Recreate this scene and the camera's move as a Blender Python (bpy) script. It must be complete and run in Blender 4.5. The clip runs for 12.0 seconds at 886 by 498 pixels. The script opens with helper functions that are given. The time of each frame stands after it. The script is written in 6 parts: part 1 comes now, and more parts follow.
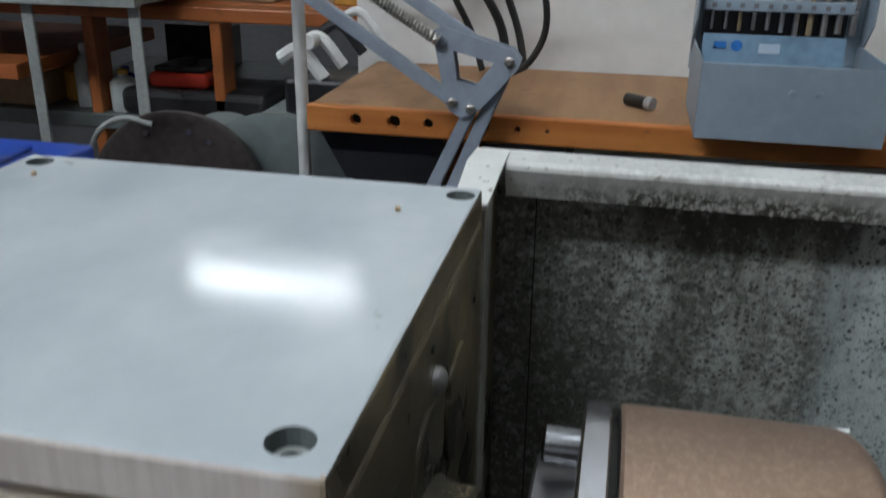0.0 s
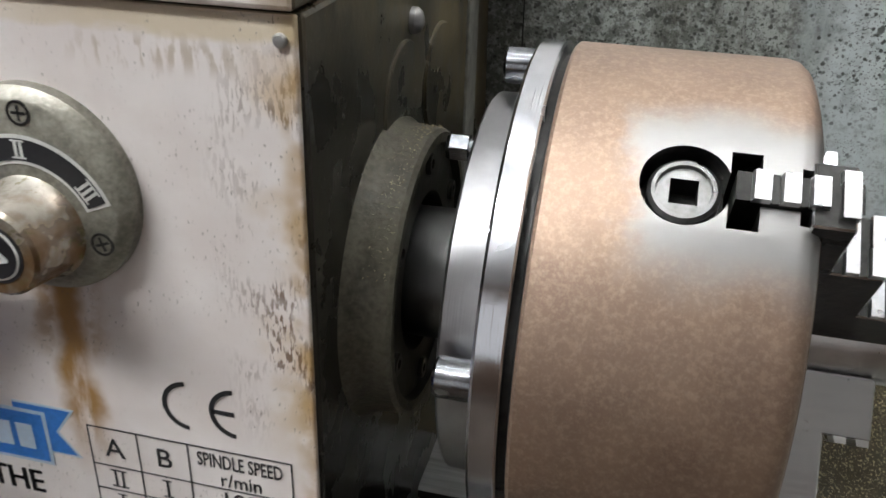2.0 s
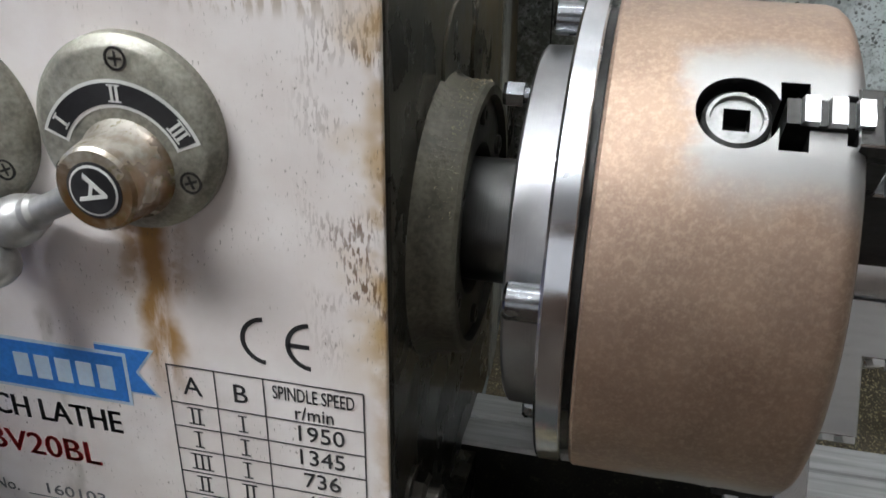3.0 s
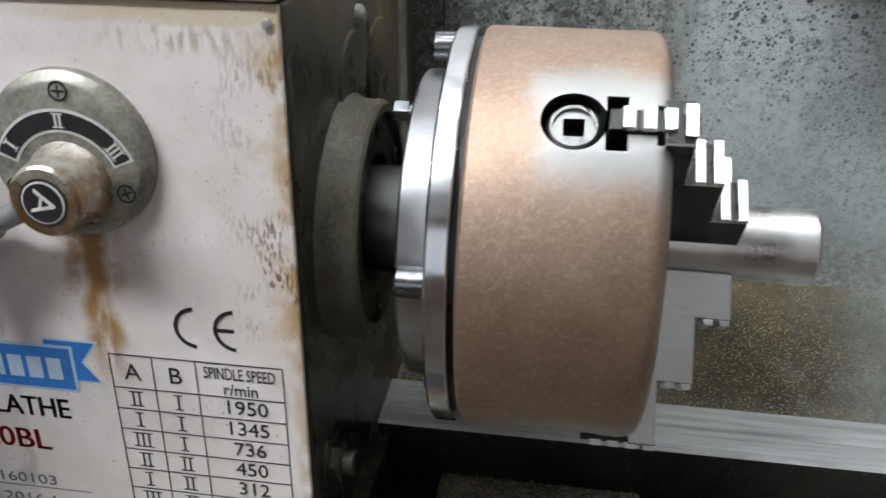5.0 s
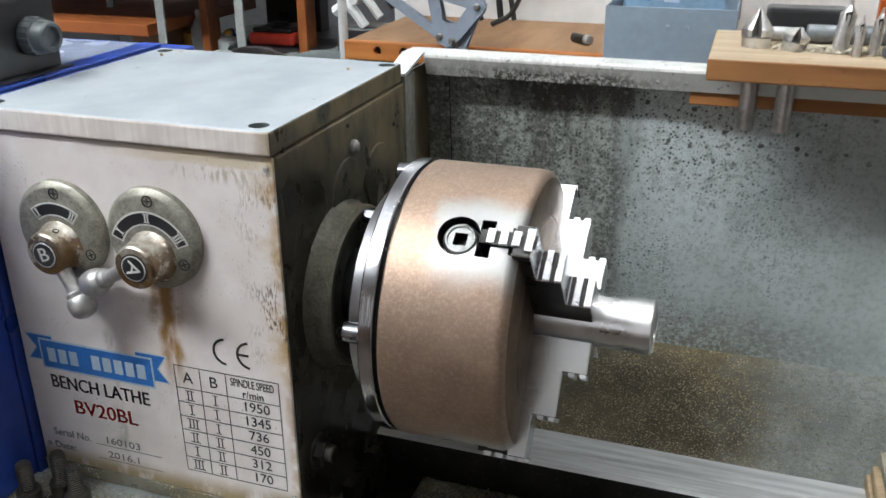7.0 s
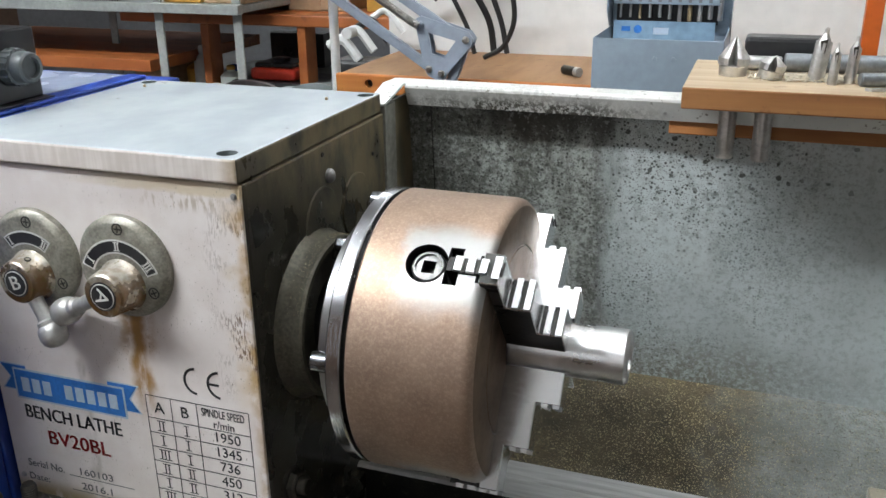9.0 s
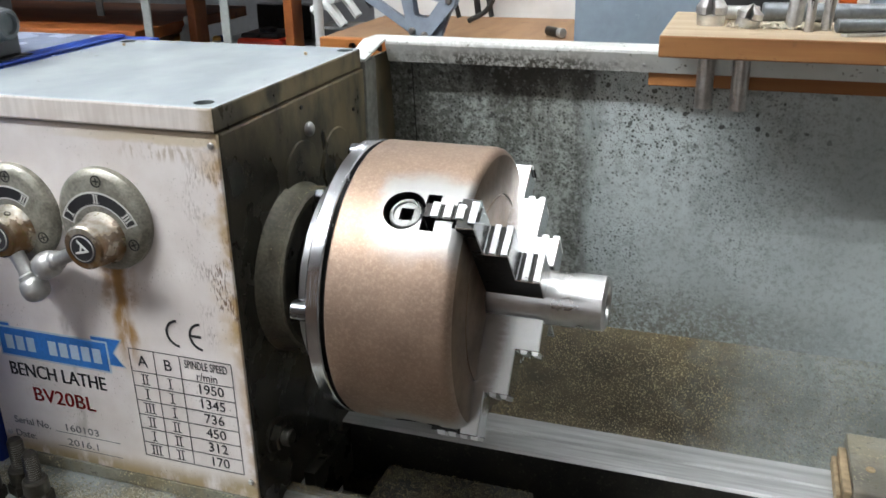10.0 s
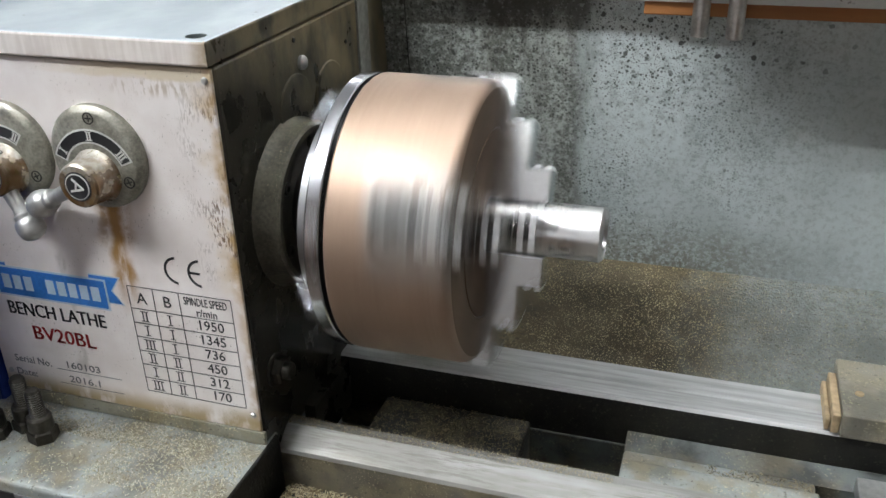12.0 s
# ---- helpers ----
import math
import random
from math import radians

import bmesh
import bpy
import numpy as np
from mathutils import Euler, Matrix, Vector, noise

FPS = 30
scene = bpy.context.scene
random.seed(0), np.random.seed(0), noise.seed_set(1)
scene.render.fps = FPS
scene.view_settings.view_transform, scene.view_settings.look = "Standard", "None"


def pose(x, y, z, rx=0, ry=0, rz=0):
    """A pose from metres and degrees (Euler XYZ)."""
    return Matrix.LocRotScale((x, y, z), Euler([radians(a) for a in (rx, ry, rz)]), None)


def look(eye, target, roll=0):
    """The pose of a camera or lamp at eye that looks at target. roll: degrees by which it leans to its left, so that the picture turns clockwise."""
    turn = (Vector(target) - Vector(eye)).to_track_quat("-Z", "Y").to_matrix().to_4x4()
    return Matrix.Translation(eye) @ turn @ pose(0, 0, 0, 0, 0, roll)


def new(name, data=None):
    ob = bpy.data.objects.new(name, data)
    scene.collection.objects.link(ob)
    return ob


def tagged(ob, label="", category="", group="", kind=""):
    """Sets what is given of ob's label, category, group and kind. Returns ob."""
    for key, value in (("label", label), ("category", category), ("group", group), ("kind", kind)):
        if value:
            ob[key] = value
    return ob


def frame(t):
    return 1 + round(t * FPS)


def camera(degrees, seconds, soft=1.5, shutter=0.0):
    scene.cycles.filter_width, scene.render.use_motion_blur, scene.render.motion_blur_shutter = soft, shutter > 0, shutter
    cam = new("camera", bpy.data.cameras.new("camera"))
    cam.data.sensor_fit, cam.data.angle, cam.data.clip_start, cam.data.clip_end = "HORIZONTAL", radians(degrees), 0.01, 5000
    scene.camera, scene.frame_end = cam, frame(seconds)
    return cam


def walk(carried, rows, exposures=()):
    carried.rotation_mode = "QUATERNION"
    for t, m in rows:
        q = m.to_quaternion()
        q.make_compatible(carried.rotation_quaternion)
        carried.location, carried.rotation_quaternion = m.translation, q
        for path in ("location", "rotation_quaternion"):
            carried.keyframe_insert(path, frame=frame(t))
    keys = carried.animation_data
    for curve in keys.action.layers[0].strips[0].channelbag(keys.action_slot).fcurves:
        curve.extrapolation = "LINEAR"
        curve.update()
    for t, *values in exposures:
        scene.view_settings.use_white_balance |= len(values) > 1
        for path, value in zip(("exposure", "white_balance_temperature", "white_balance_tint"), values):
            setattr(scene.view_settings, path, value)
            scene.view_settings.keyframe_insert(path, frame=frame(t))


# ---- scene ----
cam = camera(53.4, 12.0, 1.5, 0.35)
PATH = [
    (0, (0.037, -0.158, 1.266), (-0.329, 1.659, 0.516), 0.9),
    (0.5, (0.037, -0.17, 1.239), (-0.335, 1.615, 0.417), 1.3),
    (1, (0.037, -0.178, 1.222), (-0.341, 1.575, 0.337), 1.2),
    (1.5, (0.041, -0.183, 1.204), (-0.345, 1.555, 0.293), 1.4),
    (2, (0.062, -0.201, 1.21), (-0.35, 1.534, 0.304), 1.7),
    (2.5, (0.063, -0.223, 1.215), (-0.368, 1.512, 0.318), 1.1),
    (2.7, (0.059, -0.221, 1.21), (-0.375, 1.513, 0.312), 0.8),
    (4.3, (0.043, -0.245, 1.191), (-0.178, 1.547, 0.329), 2.2),
    (4.5, (0.05, -0.248, 1.199), (-0.19, 1.533, 0.322), 1.5),
    (5, (0.069, -0.259, 1.214), (-0.191, 1.525, 0.349), 0.6),
    (5.5, (0.107, -0.265, 1.224), (-0.177, 1.523, 0.373), 0.7),
    (6, (0.127, -0.277, 1.235), (-0.22, 1.502, 0.389), 0.6),
    (6.5, (0.146, -0.317, 1.266), (-0.357, 1.431, 0.435), -0.4),
    (7, (0.167, -0.344, 1.277), (-0.424, 1.398, 0.492), -0.3),
    (7.2, (0.175, -0.352, 1.285), (-0.424, 1.388, 0.501), 0.2),
    (8.8, (0.184, -0.339, 1.272), (-0.45, 1.419, 0.561), -0.4),
    (9, (0.183, -0.337, 1.273), (-0.445, 1.425, 0.563), -0.6),
    (9.5, (0.189, -0.347, 1.264), (-0.441, 1.415, 0.556), -0.5),
    (10, (0.191, -0.341, 1.262), (-0.419, 1.408, 0.507), -1.1),
    (10.5, (0.191, -0.334, 1.263), (-0.371, 1.401, 0.443), -1.1),
    (11, (0.19, -0.339, 1.262), (-0.367, 1.399, 0.443), -1.1),
    (11.5, (0.189, -0.344, 1.262), (-0.376, 1.365, 0.389), -1.3),
    (12, (0.187, -0.343, 1.262), (-0.379, 1.356, 0.371), -1.5),
]
EXPOSURES = [(0.0, -1.08, 6150, 8), (0.5, -0.90, 6450, 9), (1.0, -0.36, 6750, 11), (2.5, -0.14, 6450, 10), (4.5, -0.02, 6300, 9), (7.0, -0.07, 6350, 9), (12.0, 0.07, 6400, 9)]
walk(cam, [(t, look(eye, target, roll)) for t, eye, target, roll in PATH], EXPOSURES)

AX, AZ = -0.001, 1.0985          # spindle axis: y and z
JAWS = (51, -54, 143, -128)            # where the jaws stand round it, in degrees


def lamp(name, eye, target, w, h, watts, colour):
    data = bpy.data.lights.new(name, "AREA")
    data.shape, data.size, data.size_y, data.energy, data.color = "RECTANGLE", w, h, watts, colour
    ob = new(name, data)
    ob.matrix_world = look(eye, target)
    return ob


world = bpy.data.worlds.new("world")
scene.world = world
world.use_nodes = True
world.node_tree.nodes["Background"].inputs[0].default_value = (0.75, 0.85, 1.0, 1)
world.node_tree.nodes["Background"].inputs[1].default_value = 0.02
# daylight from the window in the side wall; the ceiling battens glow by their tubes
# added front fill, no opening behind it; brightens the jaw flanks
lamp("front_fill", (-0.2, -2.96, 1.55), (-0.2, 0, 1.45), 1.5, 1.3, 5, (0.90, 0.95, 1.0))
lamp("window_light", (-3.42, -1.6, 1.7), (0, -0.9, 1.4), 1.6, 1.2, 9, (0.88, 0.94, 1.0))


# ---------------------------------------------------------------- materials
class Mat:
    """A node material in few words."""

    def __init__(self, name, rough=0.5, metal=0.0, colour=(0.5, 0.5, 0.5), world_space=True):
        self.m = bpy.data.materials.new(name)
        self.m.use_nodes = True
        self.t = self.m.node_tree
        self.b = self.t.nodes["Principled BSDF"]
        self.b.inputs["Base Color"].default_value = (*colour, 1)
        self.b.inputs["Roughness"].default_value = rough
        self.b.inputs["Metallic"].default_value = metal
        self.pos = self.n("ShaderNodeNewGeometry").outputs["Position"] if world_space else self.n("ShaderNodeTexCoord").outputs["Object"]
        self.xyz = None

    def n(self, kind):
        return self.t.nodes.new(kind)

    def put(self, socket, value):
        if isinstance(value, (int, float)):
            socket.default_value = value
        elif isinstance(value, tuple):
            socket.default_value = (*value, 1) if len(value) == 3 and socket.type == "RGBA" else value
        else:
            self.t.links.new(value, socket)

    def scaled(self, sx, sy, sz):
        v = self.n("ShaderNodeVectorMath")
        v.operation = "MULTIPLY"
        self.put(v.inputs[0], self.pos)
        v.inputs[1].default_value = (sx, sy, sz)
        return v.outputs[0]

    def noise(self, scale, detail=3.0, stretch=None, rough=0.55):
        k = self.n("ShaderNodeTexNoise")
        self.put(k.inputs["Vector"], self.scaled(*stretch) if stretch else self.pos)
        k.inputs["Scale"].default_value, k.inputs["Detail"].default_value, k.inputs["Roughness"].default_value = scale, detail, rough
        return k.outputs["Fac"]

    def cells(self, scale):
        k = self.n("ShaderNodeTexVoronoi")
        self.put(k.inputs["Vector"], self.pos)
        k.inputs["Scale"].default_value = scale
        return k

    def axis(self, i):
        if self.xyz is None:
            self.xyz = self.n("ShaderNodeSeparateXYZ")
            self.put(self.xyz.inputs[0], self.pos)
        return self.xyz.outputs[i]

    def math(self, op, a, b=0.0):
        k = self.n("ShaderNodeMath")
        k.operation = op
        self.put(k.inputs[0], a)
        self.put(k.inputs[1], b)
        return k.outputs[0]

    def step(self, v, lo, hi, a=0.0, b=1.0):
        """v mapped from lo..hi to a..b, clamped and smooth."""
        k = self.n("ShaderNodeMapRange")
        k.interpolation_type = "SMOOTHSTEP"
        self.put(k.inputs[0], v)
        k.inputs[1].default_value, k.inputs[2].default_value, k.inputs[3].default_value, k.inputs[4].default_value = lo, hi, a, b
        return k.outputs[0]

    def band(self, v, lo, hi, soft):
        return self.math("MULTIPLY", self.step(v, lo - soft, lo + soft), self.step(v, hi - soft, hi + soft, 1.0, 0.0))

    def mul(self, *vs):
        out = vs[0]
        for v in vs[1:]:
            out = self.math("MULTIPLY", out, v)
        return out

    def mix(self, fac, a, b):
        k = self.n("ShaderNodeMix")
        k.data_type = "RGBA"
        self.put(k.inputs[0], fac)
        self.put(k.inputs[6], a)
        self.put(k.inputs[7], b)
        return k.outputs[2]

    def base(self, value):
        self.put(self.b.inputs["Base Color"], value)
        return self

    def rough(self, value):
        self.put(self.b.inputs["Roughness"], value)
        return self

    def metal(self, value):
        self.put(self.b.inputs["Metallic"], value)
        return self

    def bump(self, height, strength=0.3, dist=0.0005):
        k = self.n("ShaderNodeBump")
        k.inputs["Strength"].default_value, k.inputs["Distance"].default_value = strength, dist
        self.put(k.inputs["Height"], height)
        self.put(self.b.inputs["Normal"], k.outputs[0])
        return self


def plain(name, colour, rough=0.5, metal=0.0, grain=200.0, spread=0.25, bump=0.15, world_space=True, large=None):
    """A surface of one colour with grain and larger stains."""
    m = Mat(name, rough, metal, colour, world_space)
    dark = tuple(c * (1 - spread) for c in colour)
    light = tuple(min(1, c * (1 + spread * 0.6)) for c in colour)
    a = m.noise(grain, 4)
    b = m.noise(large or grain / 9, 3)
    m.base(m.mix(m.step(m.math("ADD", m.math("MULTIPLY", a, 0.5), m.math("MULTIPLY", b, 0.6)), 0.35, 0.75), dark, light))
    m.rough(m.step(b, 0.3, 0.7, max(0.03, rough - 0.08), min(1, rough + 0.1)))
    if bump:
        m.bump(a, bump)
    return m.m


def panel_paint():
    m = Mat("cream_painted_panel", 0.38)
    x, z = m.axis(0), m.axis(2)
    fine, broad = m.noise(900, 4), m.noise(45, 4)
    col = m.mix(m.step(broad, 0.35, 0.7), (0.77, 0.705, 0.675), (0.85, 0.80, 0.775))
    # rust run below the selector
    wob = m.math("ADD", x, m.math("MULTIPLY", m.math("SUBTRACT", m.noise(70, 3), 0.5), 0.012))
    run = m.mul(m.band(wob, -0.0635, -0.0550, 0.0028), m.step(z, 1.055, 1.080), m.step(z, 1.112, 1.118, 1, 0), m.step(m.noise(160, 4, (1, 1, 0.25)), 0.26, 0.46))
    head = m.mul(m.band(wob, -0.068, -0.050, 0.004), m.band(z, 1.094, 1.116, 0.005), m.step(m.noise(140, 4), 0.38, 0.62))
    col = m.mix(m.math("MULTIPLY", m.math("MAXIMUM", run, m.math("MULTIPLY", head, 0.8)), 0.96), col, (0.34, 0.175, 0.035))
    # worn and rusty right edge
    edge = m.mul(m.step(x, -0.024, -0.004), m.step(m.noise(1300, 6, (1, 1, 0.22)), 0.50, 0.55), m.band(z, 1.085, 1.165, 0.012), m.step(m.noise(75, 2), 0.42, 0.58))
    yel = m.mul(m.step(x, -0.016, -0.002), m.band(z, 1.08, 1.168, 0.015), m.step(m.noise(60, 3), 0.35, 0.6))
    col = m.mix(m.math("MULTIPLY", yel, 0.85), col, (0.50, 0.33, 0.13))
    col = m.mix(m.math("MULTIPLY", edge, 0.9), col, (0.13, 0.060, 0.022))
    rim = m.mul(m.step(x, -0.0065, -0.001), m.step(m.noise(120, 3), 0.32, 0.6))
    col = m.mix(m.math("MULTIPLY", rim, 0.6), col, (0.42, 0.27, 0.11))
    # yellow oil at the foot and under the cover
    foot = m.mul(m.step(m.math("SUBTRACT", z, m.math("MULTIPLY", m.step(x, -0.05, 0.0), 0.003)), 1.0050, 1.0150, 1, 0), m.step(m.noise(110, 5, (1, 1, 0.5)), 0.28, 0.55))
    col = m.mix(m.math("MULTIPLY", foot, 0.85), col, (0.33, 0.23, 0.075))
    head2 = m.mul(m.step(m.math("ADD", z, m.math("MULTIPLY", m.noise(130, 4, (0.5, 1, 1)), 0.006)), 1.1725, 1.1745), m.step(x, -0.10, -0.03))
    col = m.mix(m.math("MULTIPLY", head2, 0.55), col, (0.56, 0.44, 0.22))
    smudge = m.mul(m.step(m.noise(420, 5, (1.2, 1, 0.35)), 0.46, 0.58), m.band(z, 1.164, 1.1695, 0.0022), m.band(x, -0.045, -0.010, 0.008))
    col = m.mix(m.math("MULTIPLY", smudge, 0.6), col, (0.36, 0.27, 0.17))
    # dark scuffs and oil spots
    spots = m.mul(m.step(m.noise(1100, 5, (1.4, 1, 0.45)), 0.62, 0.67), m.step(m.noise(40, 2), 0.46, 0.6))
    col = m.mix(m.math("MULTIPLY", spots, 0.75), col, (0.17, 0.13, 0.09))
    smear = m.mul(m.band(wob, -0.0965, -0.0925, 0.0016), m.band(z, 1.012, 1.085, 0.006), m.step(m.noise(90, 4, (1, 1, 0.3)), 0.4, 0.6))
    col = m.mix(m.math("MULTIPLY", smear, 0.45), col, (0.25, 0.21, 0.15))
    m.base(col)
    m.rough(m.step(broad, 0.3, 0.7, 0.28, 0.5))
    m.bump(fine, 0.08)
    return m.m


def cover_edge():
    """Cream paint with vertical milling marks and a line of grime."""
    m = Mat("milled_cover", 0.4)
    x, y, z = m.axis(0), m.axis(1), m.axis(2)
    mill = m.noise(420, 3, (1, 1, 0.05))
    col = m.mix(m.step(m.math("ADD", m.math("MULTIPLY", mill, 0.5), m.math("MULTIPLY", m.noise(60, 4), 0.5)), 0.38, 0.62), (0.66, 0.60, 0.555), (0.78, 0.725, 0.685))
    col = m.mix(m.mul(m.step(z, 1.1755, 1.178, 1, 0), 0.5), col, (0.42, 0.33, 0.2))
    corner = m.mul(m.step(x, -0.010, -0.001), m.step(m.noise(150, 3), 0.35, 0.6))
    col = m.mix(m.math("MULTIPLY", corner, 0.7), col, (0.30, 0.21, 0.10))
    m.base(col).bump(mill, 0.18, 0.0003)
    m.rough(m.step(mill, 0.3, 0.7, 0.32, 0.5))
    return m.m


def cover_top():
    m = Mat("ground_cover_plate", 0.2, 0.0)
    big, grain = m.noise(22, 4, (1, 0.7, 1)), m.noise(260, 4, (0.25, 1, 1))
    col = m.mix(m.step(big, 0.3, 0.72), (0.44, 0.49, 0.52), (0.56, 0.605, 0.63))
    spots = m.step(m.noise(120, 5), 0.70, 0.75)
    col = m.mix(m.math("MULTIPLY", spots, 0.5), col, (0.28, 0.27, 0.24))
    m.rough(m.step(m.math("ADD", m.math("MULTIPLY", big, 0.6), m.math("MULTIPLY", grain, 0.4)), 0.35, 0.65, 0.09, 0.15))
    m.base(col)
    return m.m


def casting():
    """Oily dark grey-olive paint with the spindle side's shade painted in, paler olive towards the top and the back."""
    m = Mat("oily_shaded_casting", 0.3)
    a, b = m.noise(40, 5), m.noise(500, 3)
    y, z = m.axis(1), m.axis(2)
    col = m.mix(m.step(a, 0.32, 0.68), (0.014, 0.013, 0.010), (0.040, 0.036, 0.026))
    # paler olive mask, rising towards the top and the back
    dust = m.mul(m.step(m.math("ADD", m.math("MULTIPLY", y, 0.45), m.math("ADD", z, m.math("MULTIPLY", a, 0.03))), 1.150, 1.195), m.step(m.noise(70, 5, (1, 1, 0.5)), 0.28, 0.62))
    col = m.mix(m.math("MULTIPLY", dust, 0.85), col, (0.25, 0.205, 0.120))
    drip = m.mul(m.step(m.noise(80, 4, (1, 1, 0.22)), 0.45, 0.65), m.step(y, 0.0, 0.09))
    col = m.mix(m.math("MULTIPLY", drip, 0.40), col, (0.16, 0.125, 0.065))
    specks = m.step(m.noise(620, 4), 0.66, 0.71)
    col = m.mix(m.math("MULTIPLY", specks, 0.4), col, (0.30, 0.27, 0.20))
    m.base(col).bump(m.math("ADD", a, m.math("MULTIPLY", b, 0.3)), 0.25, 0.0008)
    m.rough(m.math("ADD", m.step(a, 0.3, 0.7, 0.20, 0.36), m.math("MULTIPLY", dust, 0.2)))
    return m.m


def guard_paint():
    """Grey-blue sheet: soaked olive towards the headstock, crisp black mould spots, streaks under the lip."""
    m = Mat("mouldy_guard_sheet", 0.5)
    x, z = m.axis(0), m.axis(2)
    big, mid, fine = m.noise(16, 4), m.noise(300, 6, None, 0.7), m.noise(1100, 3)
    wob = m.math("ADD", x, m.math("MULTIPLY", m.math("SUBTRACT", m.noise(70, 5, (1, 1, 0.3)), 0.5), 0.030))

    def spots(scale, lo, hi, gate):
        k = m.cells(scale)
        sep = m.n("ShaderNodeSeparateColor")
        m.put(sep.inputs[0], k.outputs["Color"])
        d = m.math("ADD", k.outputs["Distance"], m.math("MULTIPLY", m.math("SUBTRACT", m.noise(scale * 2.2, 3), 0.5), 0.45))
        return m.mul(m.step(d, lo, hi, 1, 0), m.step(sep.outputs[0], gate, gate + 0.04))

    col = m.mix(m.step(big, 0.3, 0.7), (0.40, 0.445, 0.445), (0.54, 0.60, 0.605))
    col = m.mix(m.mul(m.step(mid, 0.46, 0.64), m.step(x, 0.19, 0.30, 0.55, 0.22)), col, (0.22, 0.24, 0.23))
    wiped = m.mul(m.band(wob, 0.114, 0.172, 0.008), m.step(m.noise(190, 5), 0.34, 0.56), m.step(z, 1.05, 1.13))
    col = m.mix(m.math("MULTIPLY", wiped, 0.75), col, (0.64, 0.70, 0.70))
    # soaked zone beside the headstock: pale flakes left on dark olive
    left = m.step(wob, 0.104, 0.122, 1.0, 0.0)
    flake = m.step(m.math("ADD", m.math("MULTIPLY", mid, 0.7), m.math("MULTIPLY", m.noise(34, 4, (1, 1, 0.25)), 0.3)), 0.44, 0.60)
    soak = m.mix(flake, (0.075, 0.073, 0.056), (0.40, 0.42, 0.39))
    col = m.mix(m.math("MULTIPLY", left, 0.85), col, soak)
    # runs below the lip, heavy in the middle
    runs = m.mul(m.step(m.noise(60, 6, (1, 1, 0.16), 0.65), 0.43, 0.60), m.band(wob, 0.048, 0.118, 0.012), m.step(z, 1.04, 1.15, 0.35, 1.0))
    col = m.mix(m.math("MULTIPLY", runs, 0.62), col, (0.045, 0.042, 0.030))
    # near-black crown: stain with the lip's shadow painted into it
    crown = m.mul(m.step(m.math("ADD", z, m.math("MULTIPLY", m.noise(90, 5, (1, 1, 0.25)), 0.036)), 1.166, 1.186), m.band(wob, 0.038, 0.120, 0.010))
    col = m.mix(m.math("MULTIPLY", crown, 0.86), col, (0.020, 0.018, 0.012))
    # mould: grows thicker upwards, thins away from the headstock
    thick = m.step(m.math("ADD", m.noise(26, 3), m.math("MULTIPLY", m.step(z, 1.02, 1.17), 0.30)), 0.45, 0.75)
    near = m.step(x, 0.15, 0.26, 1.0, 0.12)
    mould = m.math("MAXIMUM", m.mul(spots(430, 0.22, 0.34, 0.35), thick, near), m.mul(spots(300, 0.16, 0.30, 0.60), m.step(z, 1.04, 1.14), near))
    mould = m.math("MAXIMUM", mould, m.mul(spots(170, 0.20, 0.28, 0.62), m.step(z, 1.110, 1.15), m.step(x, 0.20, 0.29, 1.0, 0.0)))
    mould = m.math("MAXIMUM", mould, m.mul(m.step(fine, 0.57, 0.62), thick, near, 0.8))
    col = m.mix(m.math("MULTIPLY", mould, 0.92), col, (0.032, 0.034, 0.028))
    # wiped and scratched pale patches
    pale = m.mul(m.step(m.noise(420, 4), 0.56, 0.66), m.step(z, 1.0, 1.05))
    col = m.mix(m.math("MULTIPLY", pale, 0.3), col, (0.52, 0.56, 0.56))
    dark = m.mul(m.step(m.noise(34, 4), 0.50, 0.68), m.step(m.noise(700, 5, None, 0.7), 0.42, 0.58), m.band(x, 0.12, 0.22, 0.03))
    col = m.mix(m.math("MULTIPLY", dark, 0.5), col, (0.14, 0.15, 0.135))
    low = m.mul(m.step(m.math("ADD", z, m.math("MULTIPLY", m.noise(60, 4), 0.03)), 1.030, 1.075, 1.0, 0.0), m.step(m.noise(420, 5, None, 0.7), 0.36, 0.58), m.step(x, 0.17, 0.26, 1.0, 0.25))
    col = m.mix(m.math("MULTIPLY", low, 0.75), col, (0.115, 0.098, 0.058))
    scratch = m.mul(m.step(m.noise(240, 3, (1, 1, 0.10)), 0.70, 0.73), m.step(m.noise(40, 3), 0.5, 0.6))
    col = m.mix(m.math("MULTIPLY", scratch, 0.35), col, (0.60, 0.63, 0.62))
    m.base(col).bump(mid, 0.15)
    m.rough(m.step(mid, 0.3, 0.7, 0.36, 0.60))
    return m.m


def lip_paint():
    m = Mat("white_guard_lip", 0.35)
    x, z = m.axis(0), m.axis(2)
    col = m.mix(m.step(m.noise(30, 4), 0.35, 0.7), (0.66, 0.67, 0.645), (0.80, 0.81, 0.79))
    grime = m.mul(m.step(m.noise(420, 6, (1, 1, 0.8), 0.8), 0.44, 0.53), m.step(m.noise(45, 3), 0.30, 0.48), m.step(z, 1.178, 1.1838, 1.0, 0.25), m.band(x, 0.02, 0.125, 0.03))
    col = m.mix(m.math("MULTIPLY", grime, 0.95), col, (0.040, 0.034, 0.018))
    spots = m.mul(m.step(m.noise(330, 4), 0.62, 0.68), m.step(m.noise(35, 2), 0.42, 0.58))
    col = m.mix(m.math("MULTIPLY", spots, 0.8), col, (0.10, 0.09, 0.06))
    m.base(col).bump(m.noise(150, 3), 0.1)
    return m.m


